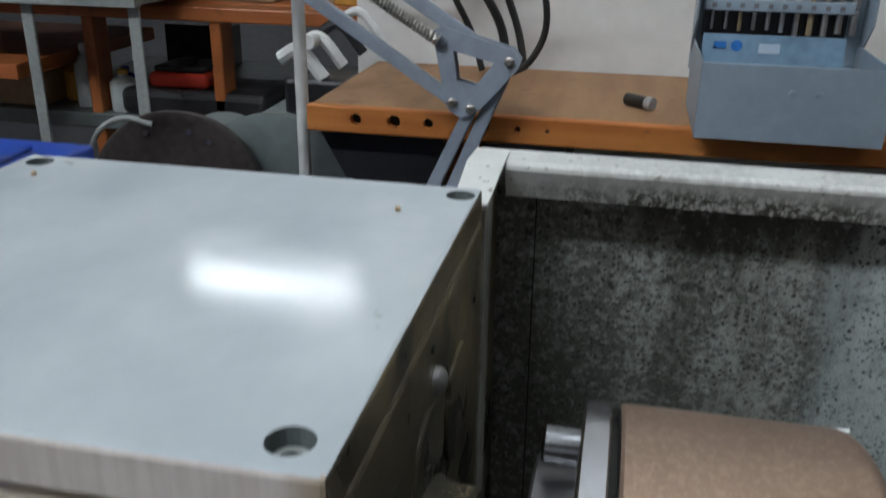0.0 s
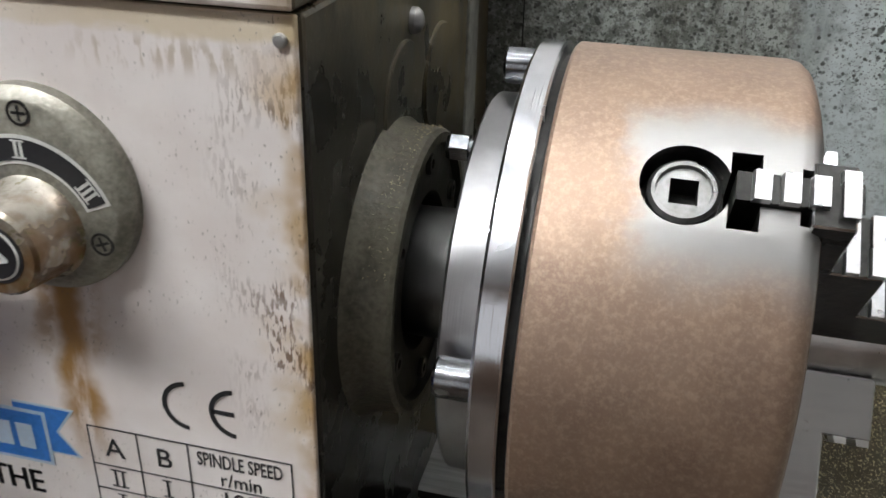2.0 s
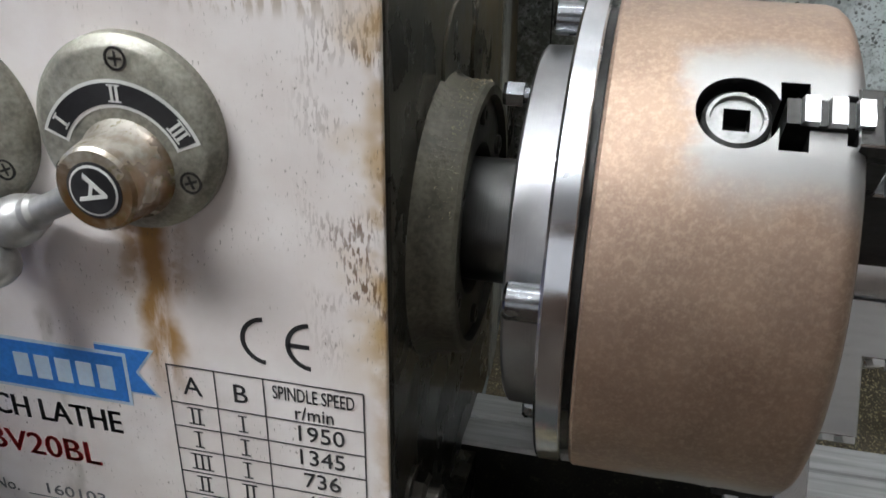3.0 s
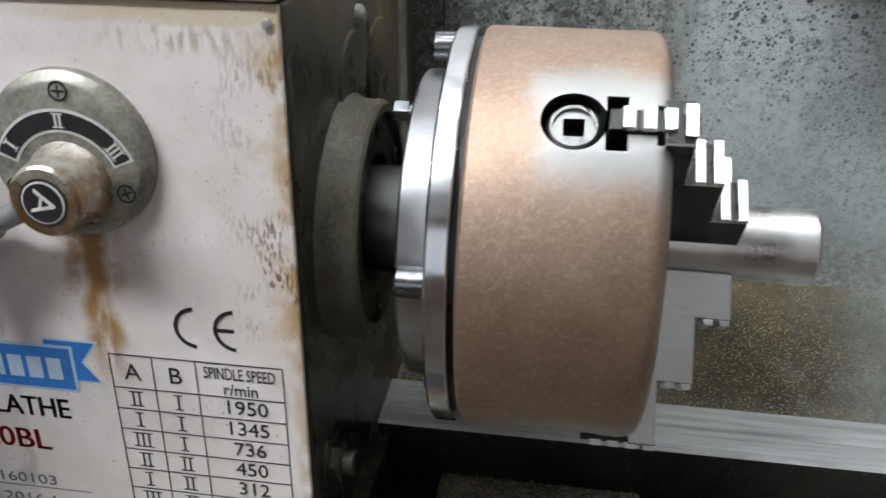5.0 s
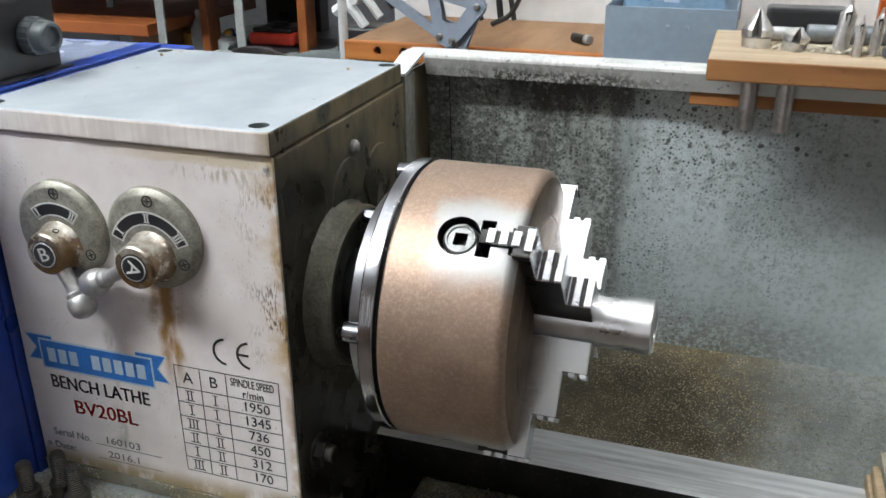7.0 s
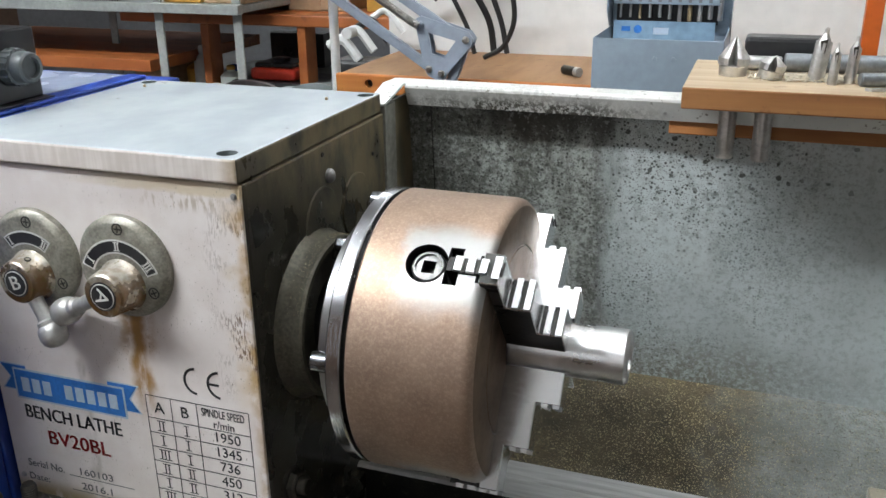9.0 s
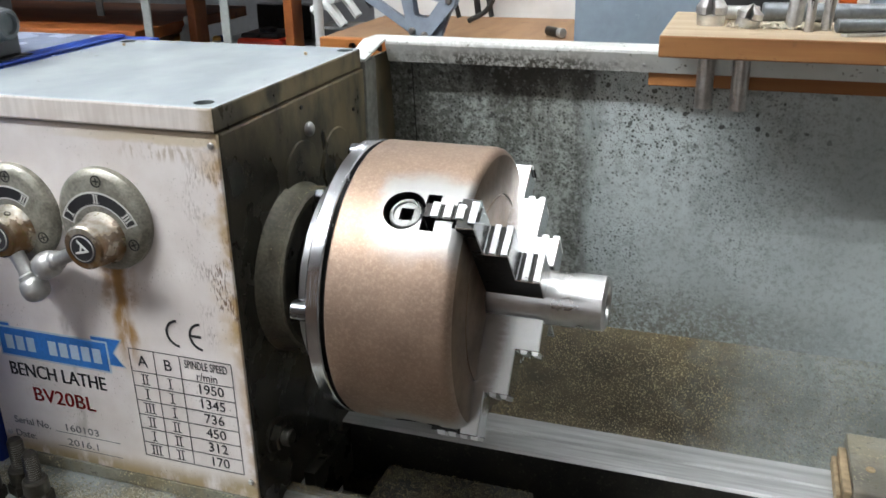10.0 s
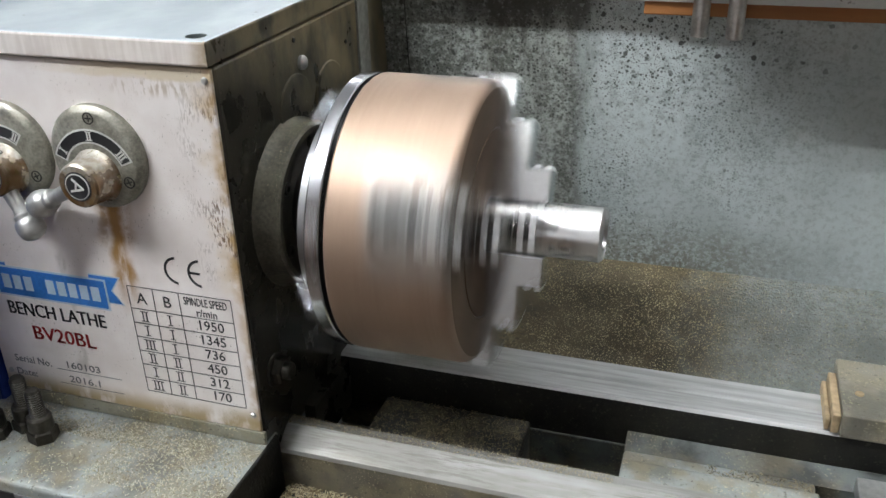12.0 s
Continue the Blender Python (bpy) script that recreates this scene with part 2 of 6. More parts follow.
def dust_slope():
    """Grey sheet: thick oil and brass dust towards the chuck, thinning to bare paint."""
    m = Mat("dusty_chip_slope", 0.55)
    x, y = m.axis(0), m.axis(1)
    grey = m.mix(m.step(m.noise(30, 4), 0.3, 0.7), (0.13, 0.142, 0.132), (0.235, 0.255, 0.245))
    grey = m.mix(m.mul(m.step(m.noise(300, 5, None, 0.7), 0.44, 0.62), 0.6), grey, (0.12, 0.12, 0.10))
    oil = m.mix(m.step(m.noise(40, 4), 0.3, 0.7), (0.040, 0.031, 0.014), (0.095, 0.075, 0.038))
    drift = m.mul(m.step(m.noise(22, 5, (0.6, 1, 1)), 0.42, 0.60), m.step(m.noise(420, 4), 0.32, 0.58))
    oil = m.mix(m.math("MULTIPLY", drift, 0.75), oil, (0.13, 0.098, 0.045))
    bare = m.step(m.math("ADD", x, m.math("MULTIPLY", m.math("SUBTRACT", m.noise(34, 5), 0.5), 0.11)), 0.165, 0.235)
    col = m.mix(bare, oil, grey)
    flecks = m.mul(m.step(m.noise(1100, 3), 0.56, 0.62), m.step(m.noise(60, 3), 0.30, 0.50), m.step(bare, 0, 1, 1.0, 0.35))
    col = m.mix(m.math("MULTIPLY", flecks, 0.75), col, (0.48, 0.40, 0.22))
    dark = m.step(m.noise(520, 3), 0.60, 0.68)
    col = m.mix(m.math("MULTIPLY", dark, 0.6), col, (0.04, 0.035, 0.02))
    m.base(col).bump(m.noise(800, 4), 0.9, 0.0010)
    return m.m


def chuck_steel():
    """Tarnished chuck: golden brown film, bright where oily and wiped round the key sockets; face darkened as shade."""
    m = Mat("tarnished_chuck", 0.42, 0.85, world_space=False)
    x, y, z = m.axis(0), m.axis(1), m.axis(2)
    turn = m.noise(1500, 2, (0.12, 1, 1))
    mott, big = m.noise(420, 5), m.noise(60, 5)
    film = m.mix(m.step(big, 0.30, 0.72), (0.235, 0.120, 0.058), (0.32, 0.187, 0.105))
    film = m.mix(m.mul(m.step(m.noise(620, 6, None, 0.75), 0.46, 0.62), 0.42), film, (0.54, 0.37, 0.23))
    film = m.mix(m.mul(m.step(m.noise(1400, 3), 0.48, 0.70), 0.22), film, (0.56, 0.43, 0.31))
    clean = (0.34, 0.335, 0.325)
    # wiped patch: round each socket, growing towards the face
    wipe = None
    for a in JAWS:
        c, s = math.cos(radians(a)), math.sin(radians(a))
        along = m.math("ADD", m.math("MULTIPLY", y, -c), m.math("MULTIPLY", z, s))      # radial
        across = m.math("ADD", m.math("MULTIPLY", y, s), m.math("MULTIPLY", z, c))
        wob = m.math("ADD", m.math("ABSOLUTE", across), m.math("MULTIPLY", m.math("SUBTRACT", m.noise(55, 4), 0.5), 0.014))
        one = m.mul(m.step(wob, 0.0110, 0.0235, 1, 0), m.step(along, 0.030, 0.045), m.step(m.math("ADD", x, m.math("MULTIPLY", m.noise(80, 5), 0.030)), 0.070, 0.082))
        wipe = one if wipe is None else m.math("MAXIMUM", wipe, one)
    col = m.mix(wipe, film, clean)
    # front face: same tarnish, with its shade painted in as darker brown
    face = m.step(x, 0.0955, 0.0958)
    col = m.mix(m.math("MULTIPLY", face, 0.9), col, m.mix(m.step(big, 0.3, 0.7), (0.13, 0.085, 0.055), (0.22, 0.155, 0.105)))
    m.base(col).bump(turn, 0.10, 0.0003)
    m.rough(m.math("ADD", m.step(wipe, 0, 1, 0.54, 0.46), m.math("MULTIPLY", m.math("SUBTRACT", mott, 0.5), 0.22)))
    m.metal(m.step(wipe, 0, 1, 0.88, 0.97))
    m.put(m.b.inputs["Coat Weight"], m.step(face, 0, 1, 1.0, 0.1))
    m.b.inputs["Coat Roughness"].default_value = 0.56
    m.b.inputs["Coat IOR"].default_value = 2.15
    return m.m


def turned_steel(name, colour=(0.60, 0.60, 0.61), rough=0.22, rings=2200.0):
    """Bright steel with rings of tool marks about the spindle's axis."""
    m = Mat(name, rough, 1.0 if rough < 0.4 else 0.75, world_space=False)
    lines = m.noise(rings, 2, (1, 0.03, 0.03))
    blot = m.noise(60, 4)
    col = m.mix(m.step(blot, 0.35, 0.7), tuple(c * 0.75 for c in colour), colour)
    m.base(col).bump(lines, 0.30, 0.0002)
    m.rough(m.step(blot, 0.3, 0.7, rough - 0.06, rough + 0.12))
    return m.m


def bed_steel(name, wear, low, high):
    m = Mat(name, 0.5, 0.3)
    x, y = m.axis(0), m.axis(1)
    drag = m.noise(240, 4, (0.06, 1, 1))
    col = m.mix(m.step(drag, 0.3, 0.7), low, high)
    scuff = m.mul(m.step(m.noise(520, 6, (0.07, 1, 1), 0.7), 0.47, 0.60), m.step(m.noise(60, 4, (0.5, 1, 1)), 0.36, 0.6))
    col = m.mix(m.math("MULTIPLY", scuff, wear), col, (0.14, 0.13, 0.11))
    if wear > 0.5:
        oil = m.step(m.noise(26, 4, (0.4, 1, 1)), 0.34, 0.66)
        col = m.mix(m.math("MULTIPLY", oil, 0.7), col, (0.15, 0.14, 0.12))
    m.base(col).bump(drag, 0.12, 0.0003)
    m.rough(m.step(drag, 0.3, 0.7, 0.45, 0.65))
    return m.m


def grime_paint(name, a, b, rough=0.55, chips=0.5):
    """Grey paint under chips and oil dust."""
    m = Mat(name, rough)
    big = m.noise(36, 5)
    col = m.mix(m.step(big, 0.36, 0.62), a, b)
    dust = m.mul(m.step(m.noise(60, 4), 0.42, 0.62), chips)
    col = m.mix(m.math("MULTIPLY", dust, 0.8), col, (0.24, 0.20, 0.12))
    fleck = m.mul(m.step(m.noise(900, 2), 0.60, 0.66), m.step(m.noise(50, 3), 0.4, 0.6), chips)
    col = m.mix(fleck, col, (0.52, 0.46, 0.30))
    dark = m.step(m.noise(420, 4), 0.62, 0.68)
    col = m.mix(m.math("MULTIPLY", dark, 0.7), col, (0.06, 0.055, 0.04))
    m.base(col).bump(m.noise(500, 4), 0.5, 0.0007)
    return m.m


def wood(name, a, b, stretch=(0.06, 1, 1), scale=90.0, rough=0.6):
    m = Mat(name, rough)
    g = m.noise(scale, 5, stretch)
    spots = m.step(m.noise(scale * 1.6, 4), 0.62, 0.7)
    col = m.mix(m.step(g, 0.3, 0.72), a, b)
    col = m.mix(m.math("MULTIPLY", spots, 0.45), col, tuple(c * 0.4 for c in a))
    m.base(col).bump(g, 0.2, 0.0006)
    return m.m


def varied(name, stops, rough, metal=0.0):
    """One colour for each loose piece."""
    m = Mat(name, rough, metal)
    g = m.n("ShaderNodeNewGeometry").outputs["Random Per Island"]
    col = m.mix(m.step(g, 0.2, 0.8), stops[0], stops[1])
    m.base(col)
    return m.m


M_PANEL, M_COVER, M_TOP, M_CAST = panel_paint(), cover_edge(), cover_top(), casting()
M_GUARD, M_LIP, M_SLOPE, M_CHUCK = guard_paint(), lip_paint(), dust_slope(), chuck_steel()
M_RING = turned_steel("polished_ring", (0.70, 0.72, 0.76), 0.16)
M_PLATE = turned_steel("turned_back_plate", (0.40, 0.40, 0.41), 0.36)
M_SPINDLE = turned_steel("spindle_steel", (0.16, 0.16, 0.155), 0.36)
M_BAR = turned_steel("turned_bar", (0.92, 0.92, 0.92), 0.30, 1500)
def ground_steel():
    """Ground steel with fine scratches and black specks."""
    m = Mat("ground_jaw_steel", 0.2, 1.0, world_space=False)
    lines, specks = m.noise(900, 3, (0.12, 1, 1)), m.noise(700, 4)
    col = m.mix(m.step(lines, 0.3, 0.7), (0.68, 0.685, 0.69), (0.78, 0.785, 0.79))
    col = m.mix(m.mul(m.step(specks, 0.68, 0.72), 0.6), col, (0.16, 0.15, 0.14))
    m.base(col).bump(lines, 0.015, 0.0002)
    m.rough(m.step(lines, 0.3, 0.7, 0.18, 0.26))
    return m.m


M_JAW = ground_steel()
M_LAND = plain("ground_jaw_land", (0.74, 0.745, 0.75), 0.32, 1.0, 600, 0.15, 0.06, False)
M_PINION = plain("oily_key_socket_steel", (0.27, 0.27, 0.265), 0.34, 0.9, 500, 0.35, 0.1, False)
# near-black steel; in slots, sockets and gaps the black stands for shade
M_BLACKSTEEL = plain("near_black_steel", (0.035, 0.034, 0.032), 0.35, 0.6, 500, 0.4, 0.15, False)
# near-black for holes and creases: their shade is in the colour
M_DARK = plain("dark_recess", (0.012, 0.012, 0.011), 0.5, 0.0, 300, 0.4, 0.0)
M_BOLT = plain("bright_bolt_steel", (0.42, 0.43, 0.44), 0.30, 1.0, 700, 0.3, 0.08, False)
M_CAPSCREW = plain("oiled_cap_screw_steel", (0.24, 0.25, 0.265), 0.24, 1.0, 700, 0.3, 0.08, False)
M_DARKBOLT = plain("oily_bolt_steel", (0.060, 0.055, 0.046), 0.38, 0.7, 600, 0.4, 0.2)
M_FLANGEGREY = plain("dirty_grey_flange_paint", (0.30, 0.30, 0.27), 0.5, 0.0, 220, 0.4, 0.2)
M_FLANGEDUST = plain("dusty_flange_rim", (0.105, 0.096, 0.070), 0.45, 0.3, 700, 0.5, 0.5)
M_FLANGE = plain("oily_flange", (0.038, 0.034, 0.024), 0.42, 0.2, 300, 0.45, 0.25)
M_DISC = plain("selector_disc_paint", (0.29, 0.278, 0.232), 0.38, 0.35, 900, 0.40, 0.2, large=160)
def knob_steel():
    """Worn knob with brown oil towards the underside and olive specks."""
    m = Mat("selector_knob_steel", 0.36, 0.55)
    z = m.axis(2)
    col = m.mix(m.step(m.noise(300, 4), 0.35, 0.65), (0.34, 0.315, 0.26), (0.52, 0.50, 0.45))
    oil = m.mul(m.step(m.math("ADD", z, m.math("MULTIPLY", m.noise(140, 4), 0.018)), 1.135, 1.152, 1, 0), m.step(m.noise(90, 3), 0.30, 0.5))
    col = m.mix(m.math("MULTIPLY", oil, 0.9), col, (0.17, 0.075, 0.012))
    speck = m.mul(m.step(m.noise(620, 3), 0.56, 0.63), m.step(m.noise(110, 2), 0.4, 0.6))
    col = m.mix(m.math("MULTIPLY", speck, 0.7), col, (0.17, 0.15, 0.05))
    m.base(col).bump(m.noise(500, 3), 0.2)
    m.rough(m.step(oil, 0, 1, 0.36, 0.2))
    return m.m


M_KNOB = knob_steel()
M_LEVER = plain("cast_lever_alloy", (0.50, 0.50, 0.49), 0.36, 0.7, 300, 0.25, 0.12)
M_BLACK = plain("black_print", (0.018, 0.018, 0.020), 0.45, 0.0, 700, 0.3, 0.0)
M_RED = plain("red_print", (0.48, 0.022, 0.025), 0.45, 0.0, 700, 0.2, 0.0)
M_BLUEPRINT = plain("blue_print", (0.035, 0.19, 0.58), 0.45, 0.0, 700, 0.2, 0.0)
M_PALEPRINT = plain("pale_blue_print", (0.50, 0.60, 0.70), 0.45, 0.0, 700, 0.1, 0.0)
M_GREYPRINT = plain("grey_print", (0.16, 0.16, 0.165), 0.45, 0.0, 700, 0.2, 0.0)
M_WHITEPRINT = plain("white_print", (0.66, 0.66, 0.63), 0.45, 0.0, 700, 0.1, 0.0)
M_WAY = bed_steel("scuffed_front_way", 0.8, (0.25, 0.248, 0.235), (0.42, 0.418, 0.41))
M_WAYREAR = bed_steel("clean_rear_way", 0.15, (0.38, 0.385, 0.38), (0.60, 0.605, 0.60))
M_STRIP = grime_paint("oily_base_strip", (0.15, 0.14, 0.10), (0.27, 0.26, 0.21), 0.45, 1.0)
M_INNER = grime_paint("grey_inner_bed_wall", (0.020, 0.021, 0.019), (0.11, 0.122, 0.118), 0.5, 0.35)
M_WAYSIDE = grime_paint("brown_oily_way_side", (0.05, 0.042, 0.030), (0.12, 0.105, 0.08), 0.5, 0.5)
M_TRAY = grime_paint("grey_tray_under_chips", (0.13, 0.13, 0.115), (0.30, 0.325, 0.32), 0.42, 0.7)
M_WEB = grime_paint("grey_bed_web", (0.014, 0.013, 0.011), (0.05, 0.052, 0.05), 0.55, 0.5)
# oil black, with the shade of pit, gap and way sides included
M_OILSHADE = grime_paint("black_oil_with_shade", (0.005, 0.005, 0.004), (0.012, 0.011, 0.009), 0.6, 0.04)
M_SADDLE = grime_paint("worn_saddle_iron", (0.12, 0.112, 0.09), (0.25, 0.235, 0.195), 0.35, 0.5)
M_WIPER = plain("felt_wiper", (0.36, 0.27, 0.16), 0.8, 0.0, 250, 0.4, 0.4)
M_BLUE = plain("blue_paint", (0.018, 0.055, 0.32), 0.3, 0.0, 120, 0.25, 0.08)
M_BLUETOP = plain("faded_blue_top", (0.30, 0.34, 0.46), 0.22, 0.0, 120, 0.25, 0.08)
M_BLACKBOX = plain("black_plastic", (0.016, 0.016, 0.018), 0.35, 0.0, 300, 0.3, 0.1)
M_GREYKNOB = plain("grey_plastic", (0.07, 0.08, 0.085), 0.4, 0.0, 300, 0.3, 0.1)
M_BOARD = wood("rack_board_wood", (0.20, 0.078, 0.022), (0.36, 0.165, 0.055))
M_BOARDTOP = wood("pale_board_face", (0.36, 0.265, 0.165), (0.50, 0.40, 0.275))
M_ORANGE = wood("orange_batten", (0.30, 0.115, 0.030), (0.46, 0.20, 0.060))
M_BENCH = wood("bench_top_ply", (0.22, 0.115, 0.050), (0.31, 0.175, 0.085), (1, 0.2, 1), 60)
M_BENCHEDGE = wood("bench_edge_timber", (0.40, 0.125, 0.022), (0.52, 0.20, 0.045))
M_SHELFWOOD = wood("varnished_shelf_timber", (0.26, 0.075, 0.02), (0.40, 0.13, 0.035), (0.1, 1, 1), 30, 0.45)
M_DULLROD = plain("dull_blue_grey_steel", (0.20, 0.215, 0.23), 0.42, 0.6, 400, 0.3, 0.12)
M_SHAVING = plain("pale_shavings", (0.66, 0.60, 0.48), 0.8, 0.0, 300, 0.3, 0.2)
M_ORANGEPL = plain("orange_paint", (0.58, 0.115, 0.015), 0.4, 0.0, 120, 0.2, 0.05)
M_HSS = plain("cutter_steel", (0.68, 0.67, 0.65), 0.38, 1.0, 500, 0.25, 0.08)
M_LAMP = plain("grey_lamp_paint", (0.27, 0.31, 0.37), 0.4, 0.0, 200, 0.15, 0.05)
M_SPRING = plain("spring_steel", (0.50, 0.47, 0.43), 0.35, 0.9, 300, 0.2, 0.05)
M_BOX = plain("grey_blue_tin", (0.27, 0.33, 0.39), 0.36, 0.0, 150, 0.12, 0.06)
M_BOXIN = plain("blue_tray_card", (0.20, 0.31, 0.42), 0.5, 0.0, 150, 0.3, 0.06)
M_WALL = plain("white_plaster", (0.70, 0.69, 0.67), 0.8, 0.0, 60, 0.10, 0.2, large=4)
M_FARWALL = plain("grey_plaster", (0.20, 0.205, 0.22), 0.85, 0.0, 40, 0.15, 0.2, large=3)
M_FLOOR = plain("brown_floor", (0.10, 0.075, 0.058), 0.8, 0.0, 40, 0.2, 0.3, large=3)
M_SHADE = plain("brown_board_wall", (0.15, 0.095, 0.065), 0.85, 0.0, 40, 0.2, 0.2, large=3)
M_CEIL = plain("white_ceiling", (0.78, 0.78, 0.77), 0.85, 0.0, 30, 0.06, 0.1, large=2)
M_POST = plain("grey_shelf_steel", (0.30, 0.32, 0.31), 0.45, 0.2, 200, 0.2, 0.1)
M_RUBBER = plain("black_rubber", (0.015, 0.015, 0.015), 0.45, 0.0, 300, 0.2, 0.1)
M_REDPL = plain("red_plastic", (0.50, 0.04, 0.02), 0.4, 0.0, 200, 0.2, 0.05)
M_BOTTLE = plain("milky_bottle", (0.50, 0.54, 0.53), 0.35, 0.0, 150, 0.12, 0.05)
M_CARD = plain("brown_cardboard", (0.36, 0.24, 0.14), 0.8, 0.0, 120, 0.2, 0.2)
M_YELLOW = plain("yellow_card", (0.55, 0.30, 0.05), 0.6, 0.0, 120, 0.25, 0.1)
M_GRIND = plain("dark_grinder_iron", (0.045, 0.036, 0.034), 0.5, 0.3, 200, 0.5, 0.3)
M_STEELGREY = plain("grey_green_machine", (0.12, 0.14, 0.14), 0.45, 0.0, 120, 0.2, 0.1)
M_WHITEPL = plain("white_clamp_plastic", (0.62, 0.63, 0.62), 0.4, 0.0, 150, 0.15, 0.05)
M_CHIPS = varied("brass_chips", ((0.16, 0.12, 0.06), (0.50, 0.43, 0.28)), 0.4, 0.4)
M_CHIPPALE = varied("dull_pale_chips", ((0.20, 0.17, 0.10), (0.55, 0.52, 0.42)), 0.5, 0.3)
M_CHIPDARK = varied("dark_chips", ((0.05, 0.045, 0.03), (0.30, 0.25, 0.15)), 0.5, 0.3)
_tube = bpy.data.materials.new("glowing_tube")
_tube.use_nodes = True
_tube.node_tree.nodes["Principled BSDF"].inputs["Emission Color"].default_value = (0.95, 0.98, 1.0, 1)
_tube.node_tree.nodes["Principled BSDF"].inputs["Emission Strength"].default_value = 146
M_TUBE = _tube
M_TUBEFILL = _tube.copy()
M_TUBEFILL.name = "fill_glowing_tube"
M_TUBEFILL.node_tree.nodes["Principled BSDF"].inputs["Emission Strength"].default_value = 62
M_TUBEOLD = _tube.copy()
M_TUBEOLD.name = "aged_glowing_tube"
M_TUBEOLD.node_tree.nodes["Principled BSDF"].inputs["Emission Strength"].default_value = 55


# ---------------------------------------------------------------- mesh helpers
ORIGIN = {}


def thing(name, x, y, z, label, category, group="", kind=""):
    ob = new(name)
    ob.empty_display_size = 0.01
    ob.location = (x, y, z)
    ORIGIN[ob.name] = Vector((x, y, z))
    return tagged(ob, label, category, group, kind)


def part(name, bm, material, parent=None, label="", smooth=False, kind=""):
    me = bpy.data.meshes.new(name)
    o = ORIGIN.get(parent.name, Vector()) if parent else Vector()
    if o.length:
        bmesh.ops.translate(bm, verts=bm.verts, vec=-o)
    if smooth:
        for f in bm.faces:
            f.smooth = True
        for e in bm.edges:
            if len(e.link_faces) == 2 and e.calc_face_angle(0) > 0.6:
                e.smooth = False
    bm.to_mesh(me)
    bm.free()
    for m in (material if isinstance(material, (list, tuple)) else [material]):
        me.materials.append(m)
    ob = new(name, me)
    if parent:
        ob.parent = parent
        ORIGIN[ob.name] = o
    if label:
        ob["label"] = label
    if kind:
        ob["kind"] = kind
    return ob


def B():
    return bmesh.new()


def box(bm, x0, x1, y0, y1, z0, z1, bevel=0.0, seg=2, mat=0):
    vs = bmesh.ops.create_cube(bm, size=1)["verts"]
    for v in vs:
        v.co = Vector(((x0 + x1) / 2 + v.co.x * (x1 - x0), (y0 + y1) / 2 + v.co.y * (y1 - y0), (z0 + z1) / 2 + v.co.z * (z1 - z0)))
    faces = {f for v in vs for f in v.link_faces}
    for f in faces:
        f.material_index = mat
    if bevel:
        bmesh.ops.bevel(bm, geom=list({e for v in vs for e in v.link_edges}), offset=bevel, segments=seg, affect="EDGES", profile=0.5)
    return bm


def spin(bm, profile, a, d, seg=48, closed=True):
    """A profile of (along, radius) turned about the axis through a in the direction d."""
    a, d = Vector(a), Vector(d).normalized()
    u = d.orthogonal().normalized()
    w = d.cross(u)
    rings = []
    for h, r in profile:
        if r <= 1e-7:
            rings.append([bm.verts.new(a + d * h)])
        else:
            rings.append([bm.verts.new(a + d * h + (u * math.cos(k * math.tau / seg) + w * math.sin(k * math.tau / seg)) * r) for k in range(seg)])
    for p, q in zip(rings, rings[1:]):
        for k in range(seg):
            j = (k + 1) % seg
            if len(p) == 1 and len(q) > 1:
                bm.faces.new((p[0], q[j], q[k]))
            elif len(q) == 1 and len(p) > 1:
                bm.faces.new((p[k], p[j], q[0]))
            elif len(p) > 1:
                bm.faces.new((p[k], p[j], q[j], q[k]))
    if closed:
        for ring, flip in ((rings[0], True), (rings[-1], False)):
            if len(ring) > 1:
                bm.faces.new(ring[::-1] if flip else ring)
    bmesh.ops.recalc_face_normals(bm, faces=bm.faces)
    return bm


def rod(bm, p, q, r, seg=20, ch=0.0):
    p, q = Vector(p), Vector(q)
    L = (q - p).length
    ch = ch or r * 0.08
    return spin(bm, [(0, r - ch), (ch, r), (L - ch, r), (L, r - ch)], p, q - p, seg)


def prism(bm, pts, d, mat=0):
    """A flat polygon of 3D points given thickness by the vector d."""
    d = Vector(d)
    a = [bm.verts.new(Vector(p)) for p in pts]
    b = [bm.verts.new(Vector(p) + d) for p in pts]
    fs = [bm.faces.new(a), bm.faces.new(b[::-1])]
    for i in range(len(a)):
        j = (i + 1) % len(a)
        fs.append(bm.faces.new((a[j], a[i], b[i], b[j])))
    for f in fs:
        f.material_index = mat
    bmesh.ops.recalc_face_normals(bm, faces=fs)
    return bm


def tube(bm, pts, r, seg=10):
    """A bent round rod through points."""
    pts = [Vector(p) for p in pts]
    rings = []
    for i, p in enumerate(pts):
        d = (pts[min(i + 1, len(pts) - 1)] - pts[max(i - 1, 0)]).normalized()
        u = d.orthogonal().normalized() if i == 0 else (u - d * u.dot(d)).normalized()
        w = d.cross(u)
        rings.append([bm.verts.new(p + (u * math.cos(k * math.tau / seg) + w * math.sin(k * math.tau / seg)) * r) for k in range(seg)])
    for p, q in zip(rings, rings[1:]):
        for k in range(seg):
            j = (k + 1) % seg
            bm.faces.new((p[k], p[j], q[j], q[k]))
    bm.faces.new(rings[0][::-1])
    bm.faces.new(rings[-1])
    bmesh.ops.recalc_face_normals(bm, faces=bm.faces)
    return bm


